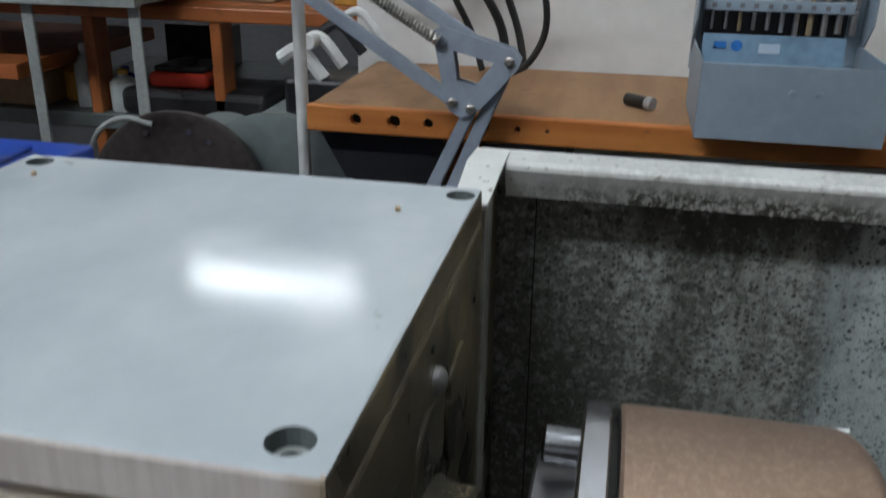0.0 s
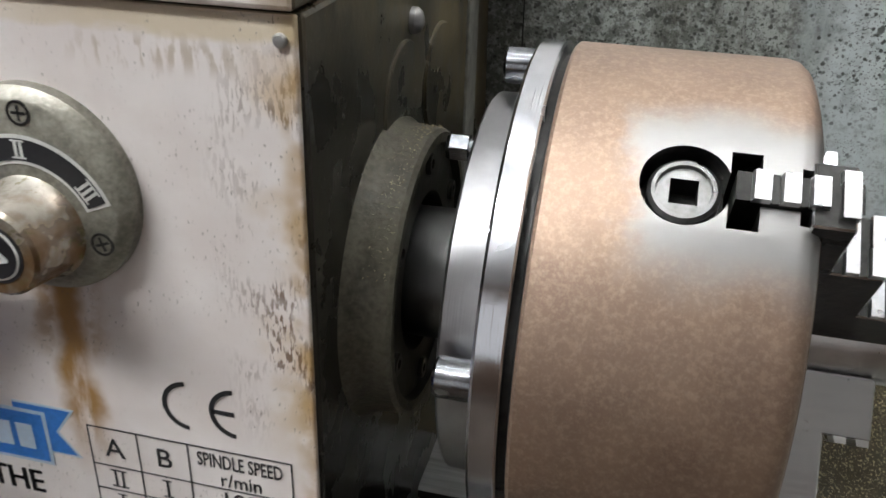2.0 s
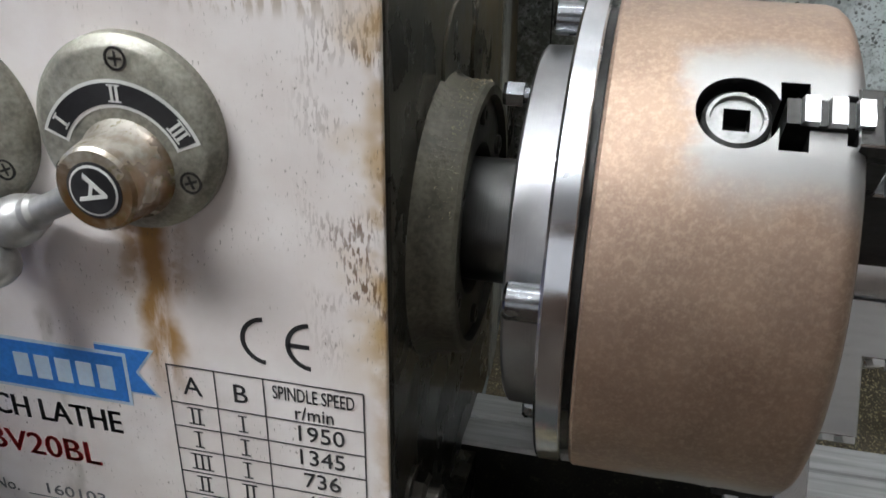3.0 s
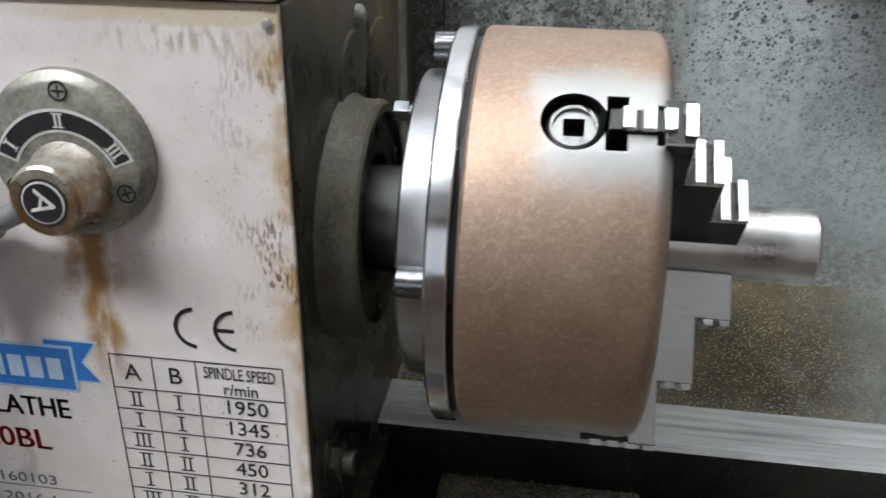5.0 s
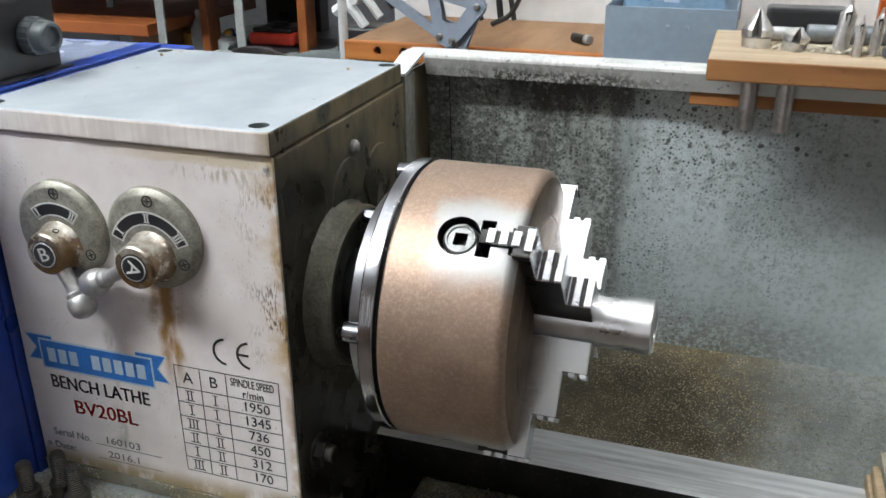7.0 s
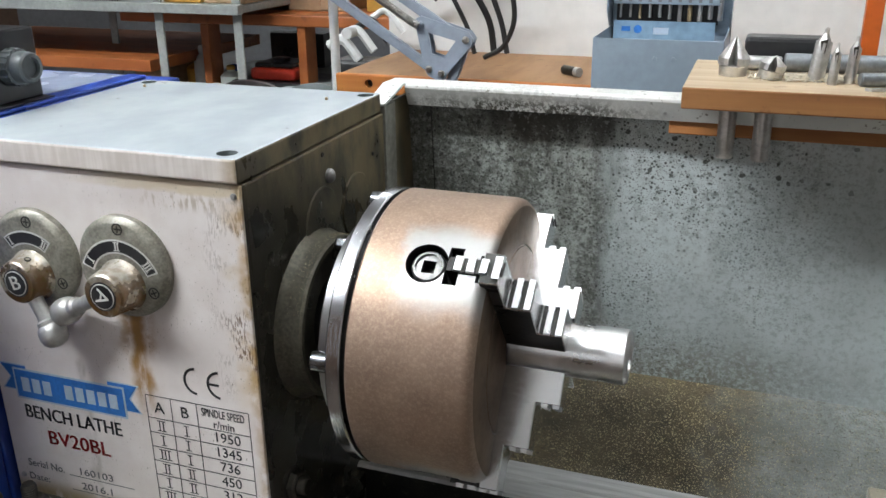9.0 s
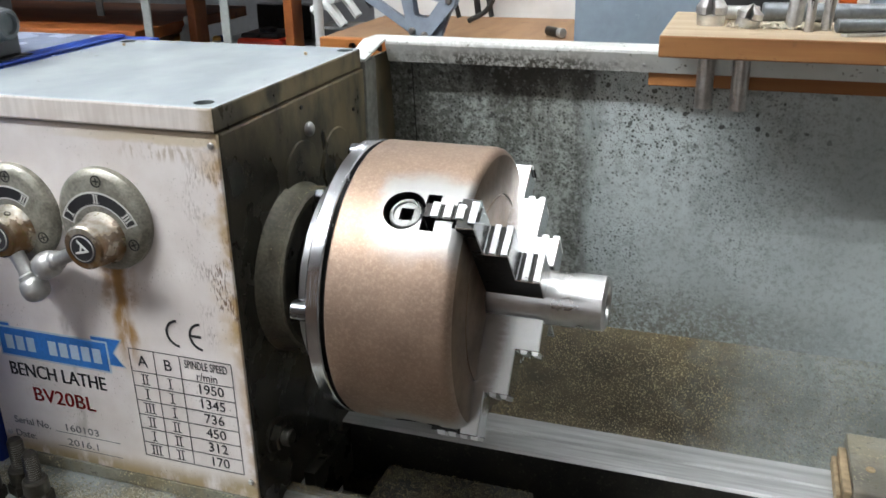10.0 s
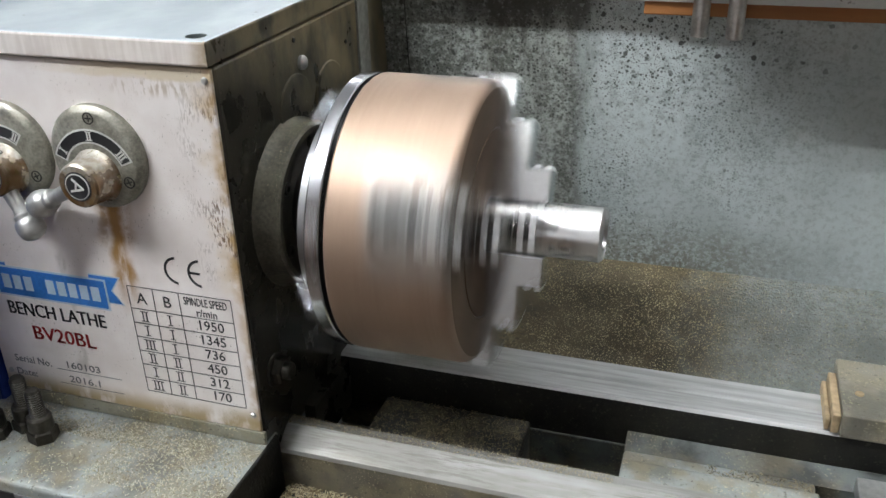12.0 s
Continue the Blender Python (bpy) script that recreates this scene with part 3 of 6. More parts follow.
def smooth_path(pts, n=8):
    """A smooth curve through points."""
    P = [Vector(p) for p in pts]
    P = [P[0] * 2 - P[1]] + P + [P[-1] * 2 - P[-2]]
    out = []
    for i in range(1, len(P) - 2):
        a, b, c, d = P[i - 1:i + 3]
        for k in range(n):
            t = k / n
            out.append(0.5 * (2 * b + (c - a) * t + (2 * a - 5 * b + 4 * c - d) * t * t + (3 * b - a - 3 * c + d) * t ** 3))
    return out + [P[-2]]


def cut(bm, cutter):
    """bm minus cutter, as a new bmesh."""
    obs = []
    for b in (bm, cutter):
        me = bpy.data.meshes.new("cut")
        b.to_mesh(me)
        b.free()
        obs.append(new("cut", me))
    mod = obs[0].modifiers.new("cut", "BOOLEAN")
    mod.operation, mod.object, mod.solver = "DIFFERENCE", obs[1], "EXACT"
    mod.use_self = True
    got = bpy.data.meshes.new_from_object(obs[0].evaluated_get(bpy.context.evaluated_depsgraph_get()))
    out = bmesh.new()
    out.from_mesh(got)
    for o in obs:
        me = o.data
        bpy.data.objects.remove(o)
        bpy.data.meshes.remove(me)
    bpy.data.meshes.remove(got)
    return out


def lettering(text, size, m, depth=0.00012, wide=1.0):
    """Letters as a mesh; m maps the text's plane (x right, y up) into the place."""
    cu = bpy.data.curves.new("letters", "FONT")
    cu.body, cu.size, cu.extrude, cu.align_x, cu.align_y = text, size, depth, "CENTER", "CENTER"
    cu.resolution_u = 3
    ob = new("letters", cu)
    me = bpy.data.meshes.new_from_object(ob.evaluated_get(bpy.context.evaluated_depsgraph_get()))
    bm = bmesh.new()
    bm.from_mesh(me)
    bpy.data.objects.remove(ob)
    bpy.data.curves.remove(cu)
    bpy.data.meshes.remove(me)
    bmesh.ops.transform(bm, matrix=m @ Matrix.Diagonal((wide, 1, 1, 1)), verts=bm.verts)
    return bm


PANEL_Y = -0.0555


def on_panel(x, z, turn=0.0, lift=0.00015):
    """The plane of the front panel at x, z, turned in it by degrees."""
    return pose(x, PANEL_Y - lift, z, 90, 0, 0) @ pose(0, 0, 0, 0, 0, turn)


def radial(a):
    """Unit vectors at the angle a (degrees, up from the side of the camera) round the spindle: outward and tangent."""
    c, s = math.cos(radians(a)), math.sin(radians(a))
    return Vector((0, -c, s)), Vector((0, s, c))


XA = Vector((1, 0, 0))
AXIS = Vector((0, AX, AZ))


def hexagon(bm, p, d, r, h):
    """A hexagonal head with a chamfered crown."""
    return spin(bm, [(0, r), (h * 0.82, r), (h, r * 0.86)], p, d, 6)


# ---------------------------------------------------------------- the room
def slab(name, label, *dims, material=None):
    ob = part(name, box(B(), *dims), material)
    tagged(ob, label, name.split("_")[0], kind="structure")
    return ob


slab("floor", "plain grey concrete workshop floor", -3.6, 3.4, -3.0, 3.5, -0.1, 0, material=M_FLOOR)
slab("ceiling", "plain white plastered ceiling", -3.6, 3.4, -3.0, 3.5, 2.6, 2.7, material=M_CEIL)
slab("wall_north", "white plastered wall behind the workbench", -0.150, 3.3, 0.452, 0.55, 0, 2.6, material=M_WALL)
slab("wall_far", "grey plastered wall at the end of the room", -3.6, -0.15, 3.4, 3.5, 0, 2.6, material=M_FARWALL)
slab("wall_return", "plastered end of the wall behind the workbench", -0.150, -0.05, 0.55, 3.4, 0, 2.6, material=M_WALL)
slab("wall_east", "plain plastered side wall", 3.3, 3.4, -3.0, 0.55, 0, 2.6, material=M_WALL)
slab("wall_south", "plain plastered wall behind the camera", -3.6, 3.4, -3.1, -3.0, 0, 2.6, material=M_SHADE)
bm = B()
box(bm, -3.6, -3.5, -3.0, -2.4, 0, 2.6)
box(bm, -3.6, -3.5, -0.8, 3.5, 0, 2.6)
box(bm, -3.6, -3.5, -2.4, -0.8, 0, 1.05)
box(bm, -3.6, -3.5, -2.4, -0.8, 2.35, 2.6)
tagged(part("wall_west", bm, M_SHADE), "plain plastered wall with a window opening", "wall", kind="structure")


def batten(x, y, w, tubes=2, glow=None):
    t = thing("ceiling_light", x, y, 2.6, "white fluorescent batten hung below the ceiling", "ceiling light", "fluorescent battens")
    part("spine", box(B(), x - w / 2 - 0.03, x + w / 2 + 0.03, y - 0.018, y + 0.018, 2.41, 2.45, 0.004), M_CEIL, t)
    for s in (-1, 1):
        part("hanger", rod(B(), (x + s * w * 0.3, y, 2.45), (x + s * w * 0.3, y, 2.6), 0.003, 8), M_POST, t)
        part("end_cap", box(B(), x + s * (w / 2 + 0.018) - 0.016, x + s * (w / 2 + 0.018) + 0.016, y - 0.065, y + 0.065, 2.375, 2.409, 0.004), M_CEIL, t)
    for k in range(tubes):
        v = y + (k - (tubes - 1) / 2) * 0.09
        part("tube", rod(B(), (x - w / 2, v, 2.392), (x + w / 2, v, 2.392), 0.015, 16), glow or M_TUBE, t, "glowing fluorescent tube", True)


batten(-0.86, -0.74, 1.25)
batten(-1.10, 2.5, 0.62, 1, M_TUBEOLD)
# unseen batten, added to brighten the tops of chuck, cover and ways
batten(0.40, -0.04, 1.25, 1, M_TUBEFILL)


# ---------------------------------------------------------------- headstock
def headstock():
    t = thing("headstock", -0.073, 0.02, 0.985, "cream and grey lathe headstock with oil-stained front panel, on the bed", "lathe headstock")
    body = B()
    box(body, -0.146, 0.0, -0.0535, 0.0855, 0.985, 1.1760, 0.0012)
    part("casting", body, M_CAST, t, "dark oily casting, shade in its colour")
    part("front_panel", box(B(), -0.1455, -0.0006, PANEL_Y, -0.0537, 1.0035, 1.1758, 0.0005), M_PANEL, t, "cream painted panel with rust runs")
    part("base_strip", box(B(), -0.146, 0.001, -0.0560, -0.0537, 0.9962, 1.0033, 0.0005), M_STRIP, t, "oil-stained base strip")
    holes = B()
    corners = [(-0.0085, -0.0495), (-0.0050, 0.0745), (-0.138, 0.0750), (-0.138, -0.0495)]
    for x, y in corners:
        rod(holes, (x, y, 1.1785), (x, y, 1.20), 0.0042, 24)
    lid = B()
    box(lid, -0.146, 0.0, -0.0575, 0.0825, 1.1766, 1.1868, 0.0011)
    lid = cut(lid, holes)
    for f in lid.faces:
        c = f.calc_center_median()
        inside = any(math.hypot(c.x - x, c.y - y) < 0.0044 for x, y in corners)
        # lid's right edge takes the dark casting colour, its shade painted in
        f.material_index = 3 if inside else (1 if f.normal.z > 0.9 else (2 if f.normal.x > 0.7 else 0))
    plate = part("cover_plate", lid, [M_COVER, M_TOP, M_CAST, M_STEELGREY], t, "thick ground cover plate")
    for x, y in corners:
        b = spin(B(), [(0, 0.0038), (0.004, 0.0038), (0.0045, 0.0034), (0.0045, 0.0021), (0.002, 0.0021), (0.002, 0)], (x, y, 1.1790), (0, 0, 1), 24)
        part("cap_screw", b, M_POST, plate, "sunk socket screw", True)
    for x, y in ((-0.019, 0.058), (-0.131, 0.062)):
        part("peg", spin(B(), [(0, 0.0008), (0.0012, 0.0008), (0.0016, 0.0004), (0.0016, 0)], (x, y, 1.1866), (0, 0, 1), 12), M_BOARDTOP, plate, "tiny brass peg", True)
    for x, z in ((-0.0035, 1.1712), (-0.0035, 1.0128), (-0.1415, 1.1712), (-0.1415, 1.0128)):
        part("rivet", spin(B(), [(0, 0.0014), (0.0006, 0.0014), (0.0011, 0.0010), (0.0013, 0)], (x, PANEL_Y + 0.0001, z), (0, -1, 0), 20), M_LEVER, t, "", True)
    # spindle side
    b = spin(B(), [(-0.001, 0.0412), (0.0006, 0.0402), (0.0022, 0.0390), (0.0045, 0.0383), (0.0105, 0.0379), (0.0116, 0.0370), (0.0116, 0.0345), (0.0095, 0.0338), (0.0095, 0.0215), (0.004, 0.0205), (0.004, 0)], AXIS, XA, 96)
    for f in b.faces:
        c = f.calc_center_median() - AXIS
        f.material_index = 0 if math.hypot(c.y, c.z) > 0.0355 else 1
    flange = part("bearing_flange", b, [M_FLANGEDUST, M_FLANGE], t, "dark flange dusted with brass", True)
    for a in (35, 95, 155, -25, -85, -145):
        o, _ = radial(a)
        p = AXIS + o * 0.0295 + XA * 0.0094
        part("socket_screw", spin(B(), [(0, 0.0030), (0.0010, 0.0030), (0.0013, 0.0026), (0.0013, 0.0014), (0.0004, 0.0014), (0.0004, 0)], p, XA, 16), M_DARKBOLT, flange, "", True)
    part("round_boss", spin(B(), [(-0.001, 0.0165), (0.0005, 0.0165), (0.0009, 0.0160), (0.0009, 0)], (0, 0.0100, 1.1400), XA, 64), M_CAST, t, "", True)
    part("round_boss", spin(B(), [(-0.001, 0.0165), (0.0004, 0.0165), (0.0008, 0.0160), (0.0008, 0)], (0, 0.0470, 1.1370), XA, 64), M_CAST, t, "", True)
    part("pin_hole", spin(B(), [(0, 0.0014), (0.0005, 0.0014), (0.0005, 0)], (0.0007, 0.009, 1.141), XA, 14), M_DARK, t)
    for y, z in ((0.068, 1.158), (0.042, 1.135), (0.012, 1.1715)):
        part("pin_hole", spin(B(), [(0, 0.0011), (0.0005, 0.0011), (0.0005, 0)], (0.0006, y, z), XA, 12), M_DARK, t)
    part("side_screw", spin(B(), [(0, 0.0034), (0.0014, 0.0034), (0.0024, 0.0026), (0.0030, 0.0014), (0.0030, 0)], (0, 0.0185, 1.1598), XA, 24), M_LEVER, t, "dome-headed screw", True)
    b = hexagon(B(), (0.0, -0.0375, 1.0275), XA, 0.0068, 0.0052)
    spin(b, [(0, 0.0085), (0.0012, 0.0085), (0.0014, 0.0080)], (0, -0.0375, 1.0275), XA, 32)
    spin(b, [(0.005, 0.0042), (0.0085, 0.0042), (0.0092, 0.0036)], (0, -0.0375, 1.0275), XA, 24)
    part("drain_bolt", b, M_DARKBOLT, t, "oily hexagon bolt")
    return t


HEAD = headstock()


def selector(x, z, kz, out, marks, letter, turn, ball, hole):
    """Gear selector: round dial plate with three screws, knob and ball lever."""
    y = PANEL_Y
    disc = part("gear_selector", spin(B(), [(0.0, 0.0228), (0.0026, 0.0226), (0.0046, 0.0205), (0.0050, 0.0195), (0.0050, 0)], (x, y, z), (0, -1, 0), 72), M_DISC, HEAD, "grey dial plate with oily knob", True)
    f = y - 0.0050
    for k in range(3):
        a = radians(90 - 120 * k - (4 if k == 0 else 0))
        p = (x + 0.0178 * math.cos(a), f, z + 0.0178 * math.sin(a))
        part("dial_screw", spin(B(), [(-0.001, 0.0026), (0.0002, 0.0026), (0.0002, 0.0021), (-0.0006, 0.0019), (-0.0006, 0)], p, (0, -1, 0), 20), M_BLACKSTEEL, disc, "", True)
        b = B()
        for q in (0, 90):
            c, s = math.cos(radians(q + 20 * k)), math.sin(radians(q + 20 * k))
            prism(b, [(p[0] + c * u - s * v, f - 0.0001, p[2] + s * u + c * v) for u, v in ((-0.0016, -0.0003), (0.0016, -0.0003), (0.0016, 0.0003), (-0.0016, 0.0003))], (0, 0.0004, 0))
        part("cross_slot", b, M_DARK, disc)
    # dark arc with the gear numerals
    lo, hi = (22, 158) if len(marks) == 3 else (52, 128)
    for name, r0, r1, d, mat in (("dial_border", 0.0143, 0.0206, 0.00022, M_WHITEPRINT), ("dial_arc", 0.0151, 0.0198, 0.00038, M_BLACK)):
        b = B()
        e = 0 if name == "dial_border" else 2.4
        n = 28
        turns = [radians(lo + e + (hi - lo - 2 * e) * k / n) for k in range(n + 1)]
        ring = [[b.verts.new((x + r * math.cos(a), f - d, kz + r * math.sin(a))) for a in turns] for r in (r0, r1)]
        for k in range(n):
            b.faces.new((ring[0][k], ring[1][k], ring[1][k + 1], ring[0][k + 1]))
        part(name, b, mat, disc)
    for k, s in enumerate(marks):
        a = hi - (hi - lo) * (0.10 + 0.80 * k / (len(marks) - 1))
        m = pose(x + 0.0175 * math.cos(radians(a)), f - 0.00050, kz + 0.0175 * math.sin(radians(a)), 90) @ pose(0, 0, 0, 0, 0, a - 90)
        b = B()
        n = len(s)
        for i in range(n):
            u = (i - (n - 1) / 2) * 0.00125
            prism(b, [m @ Vector((u + v, w, 0)) for v, w in ((-0.00034, -0.0018), (0.00034, -0.0018), (0.00034, 0.0018), (-0.00034, 0.0018))], (0, 0.0001, 0))
        for w in (-0.0018, 0.0018):
            h = n * 0.00125 / 2 + 0.0003
            prism(b, [m @ Vector((v, w + q, 0)) for v, q in ((-h, -0.00018), (h, -0.00018), (h, 0.00018), (-h, 0.00018))], (0, 0.0001, 0))
        part("numeral", b, M_WHITEPRINT, disc)
    h = out - 0.0050
    knob = spin(B(), [(0, 0.0118), (0.0012, 0.0108), (h * 0.8, 0.0098), (h - 0.0008, 0.0096), (h, 0.0088), (h, 0)], (x, f, kz), (0, -1, 0), 48)
    part("knob", knob, M_KNOB, disc, "oily tapered knob", True)
    g = f - h
    part("badge", spin(B(), [(0, 0.0064), (0.0002, 0.0064), (0.0002, 0)], (x, g, kz), (0, -1, 0), 40), M_BLACK, disc)
    part("badge_ring", spin(B(), [(0, 0.0057), (0.0004, 0.0057), (0.0004, 0)], (x, g, kz), (0, -1, 0), 40), M_WHITEPRINT, disc)
    part("badge_disc", spin(B(), [(0, 0.0052), (0.0006, 0.0052), (0.0006, 0)], (x, g, kz), (0, -1, 0), 40), M_BLACK, disc)
    part("badge_letter", lettering(letter, 0.0088, pose(x, g - 0.0007, kz, 90) @ pose(0, 0, 0, 0, 0, turn), 0.0001, 1.15), M_WHITEPRINT, disc)
    if hole:
        part("grub_hole", spin(B(), [(0, 0.0014), (0.0004, 0.0014), (0.0004, 0.0009), (-0.0004, 0.0009), (-0.0004, 0)], (x + 0.0035, f - h * 0.5, kz + 0.0094), (0.35, -0.06, 0.94), 16), M_DARKBOLT, disc)
    p = Vector((x, f - h * 0.5, kz))
    d = Vector(ball) - p
    q = d.length / 0.0315
    L = spin(B(), [(u * q, r) for u, r in ((0.006, 0.0034), (0.012, 0.0033), (0.020, 0.0031), (0.0225, 0.0034), (0.0235, 0.0044), (0.0255, 0.0044), (0.0262, 0.0052), (0.0285, 0.0060), (0.0315, 0.0062), (0.0345, 0.0056), (0.0366, 0.0040), (0.0376, 0.0016), (0.0378, 0))], p, d, 28)
    part("ball_lever", L, M_LEVER, disc, "worn alloy ball lever", True)
    return disc


selector(-0.0588, 1.1358, 1.1285, 0.0175, ("I", "II", "III"), "A", -105, (-0.0870, -0.0655, 1.1145), False)
selector(-0.1062, 1.1340, 1.1272, 0.0150, ("I", "II"), "B", 15, (-0.0930, -0.0680, 1.1035), True)


def front_print():
    def put(name, text, size, x, z, mat, wide=1.0, turn=0.0):
        part(name, lettering(text, size, on_panel(x, z, turn), 0.00008, wide), mat, HEAD)

    def fill(name, text, x0, x1, z0, z1, mat, shift=0.0):
        """Lettering stretched to a rectangle on the panel."""
        b = lettering(text, 0.01, pose(0, 0, 0), 0.00008)
        us, vs = [v.co.x for v in b.verts], [v.co.y for v in b.verts]
        w, h = max(us) - min(us), max(vs) - min(vs)
        for v in b.verts:
            v.co.x, v.co.y = (v.co.x - min(us)) / w * (x1 - x0) + x0 + shift, (v.co.y - min(vs)) / h * (z1 - z0) + z0
        bmesh.ops.transform(b, matrix=on_panel(0, 0), verts=b.verts)
        part(name, b, mat, HEAD)

    # ribbon: centre band and two folded tails; its writing is left as plain blocks
    def flat(name, pts, mat, lift):
        return prism(B(), [(x, PANEL_Y - lift, z) for x, z in pts], (0, 0.0001, 0)), name, mat

    for b, n, mat in (
        flat("ribbon_edge", [(-0.1430, 1.0765), (-0.127, 1.0765), (-0.127, 1.0622), (-0.1430, 1.0622), (-0.1375, 1.0692)], M_PALEPRINT, 0.00015),
        flat("ribbon_tail", [(-0.1418, 1.0759), (-0.127, 1.0759), (-0.127, 1.0628), (-0.1418, 1.0628), (-0.1366, 1.0692)], M_BLUEPRINT, 0.00025),
        flat("ribbon_edge", [(-0.0628, 1.0768), (-0.080, 1.0768), (-0.080, 1.0622), (-0.0628, 1.0622), (-0.0682, 1.0692)], M_PALEPRINT, 0.00015),
        flat("ribbon_tail", [(-0.0640, 1.0762), (-0.080, 1.0762), (-0.080, 1.0628), (-0.0640, 1.0628), (-0.0690, 1.0692)], M_BLUEPRINT, 0.00025),
        flat("ribbon_edge", [(-0.1350, 1.0746), (-0.0712, 1.0746), (-0.0712, 1.0582), (-0.1350, 1.0582)], M_PALEPRINT, 0.00035),
        flat("ribbon_band", [(-0.1340, 1.0736), (-0.0722, 1.0736), (-0.0722, 1.0592), (-0.1340, 1.0592)], M_BLUEPRINT, 0.00045),
    ):
        part(n, b, mat, HEAD)
    for k in range(9):
        if k != 3:
            u = -0.1306 + k * 0.00630
            part("ribbon_block", box(B(), u, u + 0.0046, PANEL_Y - 0.00055, PANEL_Y - 0.00046, 1.0625, 1.0700), M_PALEPRINT, HEAD)
    for e in (-0.00015, 0.0002):
        fill("title_lettering", "BENCH LATHE", -0.1318, -0.0762, 1.0478, 1.0550, M_BLACK, e)
        fill("model_lettering", "BV20BL", -0.1205, -0.0850, 1.0348, 1.0424, M_RED, e)
    fill("small_lettering", "Serial No.", -0.1370, -0.1150, 1.0192, 1.0232, M_GREYPRINT)
    fill("small_lettering", "Date:", -0.1378, -0.1255, 1.0112, 1.0150, M_GREYPRINT)
    fill("handwriting", "160103", -0.1052, -0.0860, 1.0204, 1.0242, M_GREYPRINT)
    fill("handwriting", "2016.1", -0.1058, -0.0878, 1.0120, 1.0158, M_GREYPRINT)
    for z in (1.0188, 1.0105):
        part("rule_line", box(B(), -0.1120, -0.0742, PANEL_Y - 0.0002, PANEL_Y - 0.0001, z, z + 0.0003), M_GREYPRINT, HEAD)
    # CE sign drawn as arcs
    for cx, bar in ((-0.0313, False), (-0.0195, True)):
        b = B()
        for k in range(20):
            a0, a1 = (radians(95 + 170 * (k + j) / 20) for j in (0, 1))
            prism(b, [(cx + r * math.cos(a), PANEL_Y - 0.0002, 1.0846 + r * math.sin(a)) for r, a in ((0.0056, a0), (0.0068, a0), (0.0068, a1), (0.0056, a1))], (0, 0.0001, 0))
        if bar:
            prism(b, [(cx + u, PANEL_Y - 0.0002, 1.0846 + v) for u, v in ((-0.0062, -0.0006), (-0.0006, -0.0006), (-0.0006, 0.0006), (-0.0062, 0.0006))], (0, 0.0001, 0))
        part("sign_lettering", b, M_BLACK, HEAD)
    # speed table
    xs, z1, z0 = (-0.0598, -0.0466, -0.0332, -0.0068), 1.0734, 1.0160
    rows = [z1, 1.0618] + [1.0618 - (1.0618 - z0) * k / 6 for k in range(1, 7)]
    for x in xs:
        part("table_line", box(B(), x - 0.00016, x + 0.00016, PANEL_Y - 0.0002, PANEL_Y - 0.0001, z0, z1), M_BLACK, HEAD)
    for z in rows:
        part("table_line", box(B(), xs[0], xs[3], PANEL_Y - 0.00025, PANEL_Y - 0.00015, z - 0.00016, z + 0.00016), M_BLACK, HEAD)
    mid = [(xs[0] + xs[1]) / 2, (xs[1] + xs[2]) / 2, (xs[2] + xs[3]) / 2]
    put("table_lettering", "A", 0.0080, mid[0], 1.0672, M_BLACK)
    put("table_lettering", "B", 0.0080, mid[1], 1.0672, M_BLACK)
    put("table_lettering", "SPINDLE SPEED", 0.0058, mid[2], 1.0697, M_BLACK, 0.56)
    put("table_lettering", "r/min", 0.0056, mid[2], 1.0643, M_BLACK, 0.9)
    data = (("II", "I", "1950"), ("I", "I", "1345"), ("III", "I", "736"), ("II", "II", "450"), ("I", "II", "312"), ("III", "II", "170"))
    for k, row in enumerate(data):
        z = (rows[k + 1] + rows[k + 2]) / 2
        for j in (0, 1):
            n, b = len(row[j]), B()
            for i in range(n):
                u = mid[j] + (i - (n - 1) / 2) * 0.0019
                box(b, u - 0.00028, u + 0.00028, PANEL_Y - 0.0002, PANEL_Y - 0.0001, z - 0.0025, z + 0.0025)
            for w in (-0.0025, 0.0025):
                h = n * 0.0019 / 2 + 0.0003
                box(b, mid[j] - h, mid[j] + h, PANEL_Y - 0.00022, PANEL_Y - 0.00012, z + w - 0.00018, z + w + 0.00018)
            part("table_numeral", b, M_BLACK, HEAD)
        put("table_lettering", row[2], 0.0070, mid[2] + 0.001, z, M_BLACK, 1.0)


front_print()


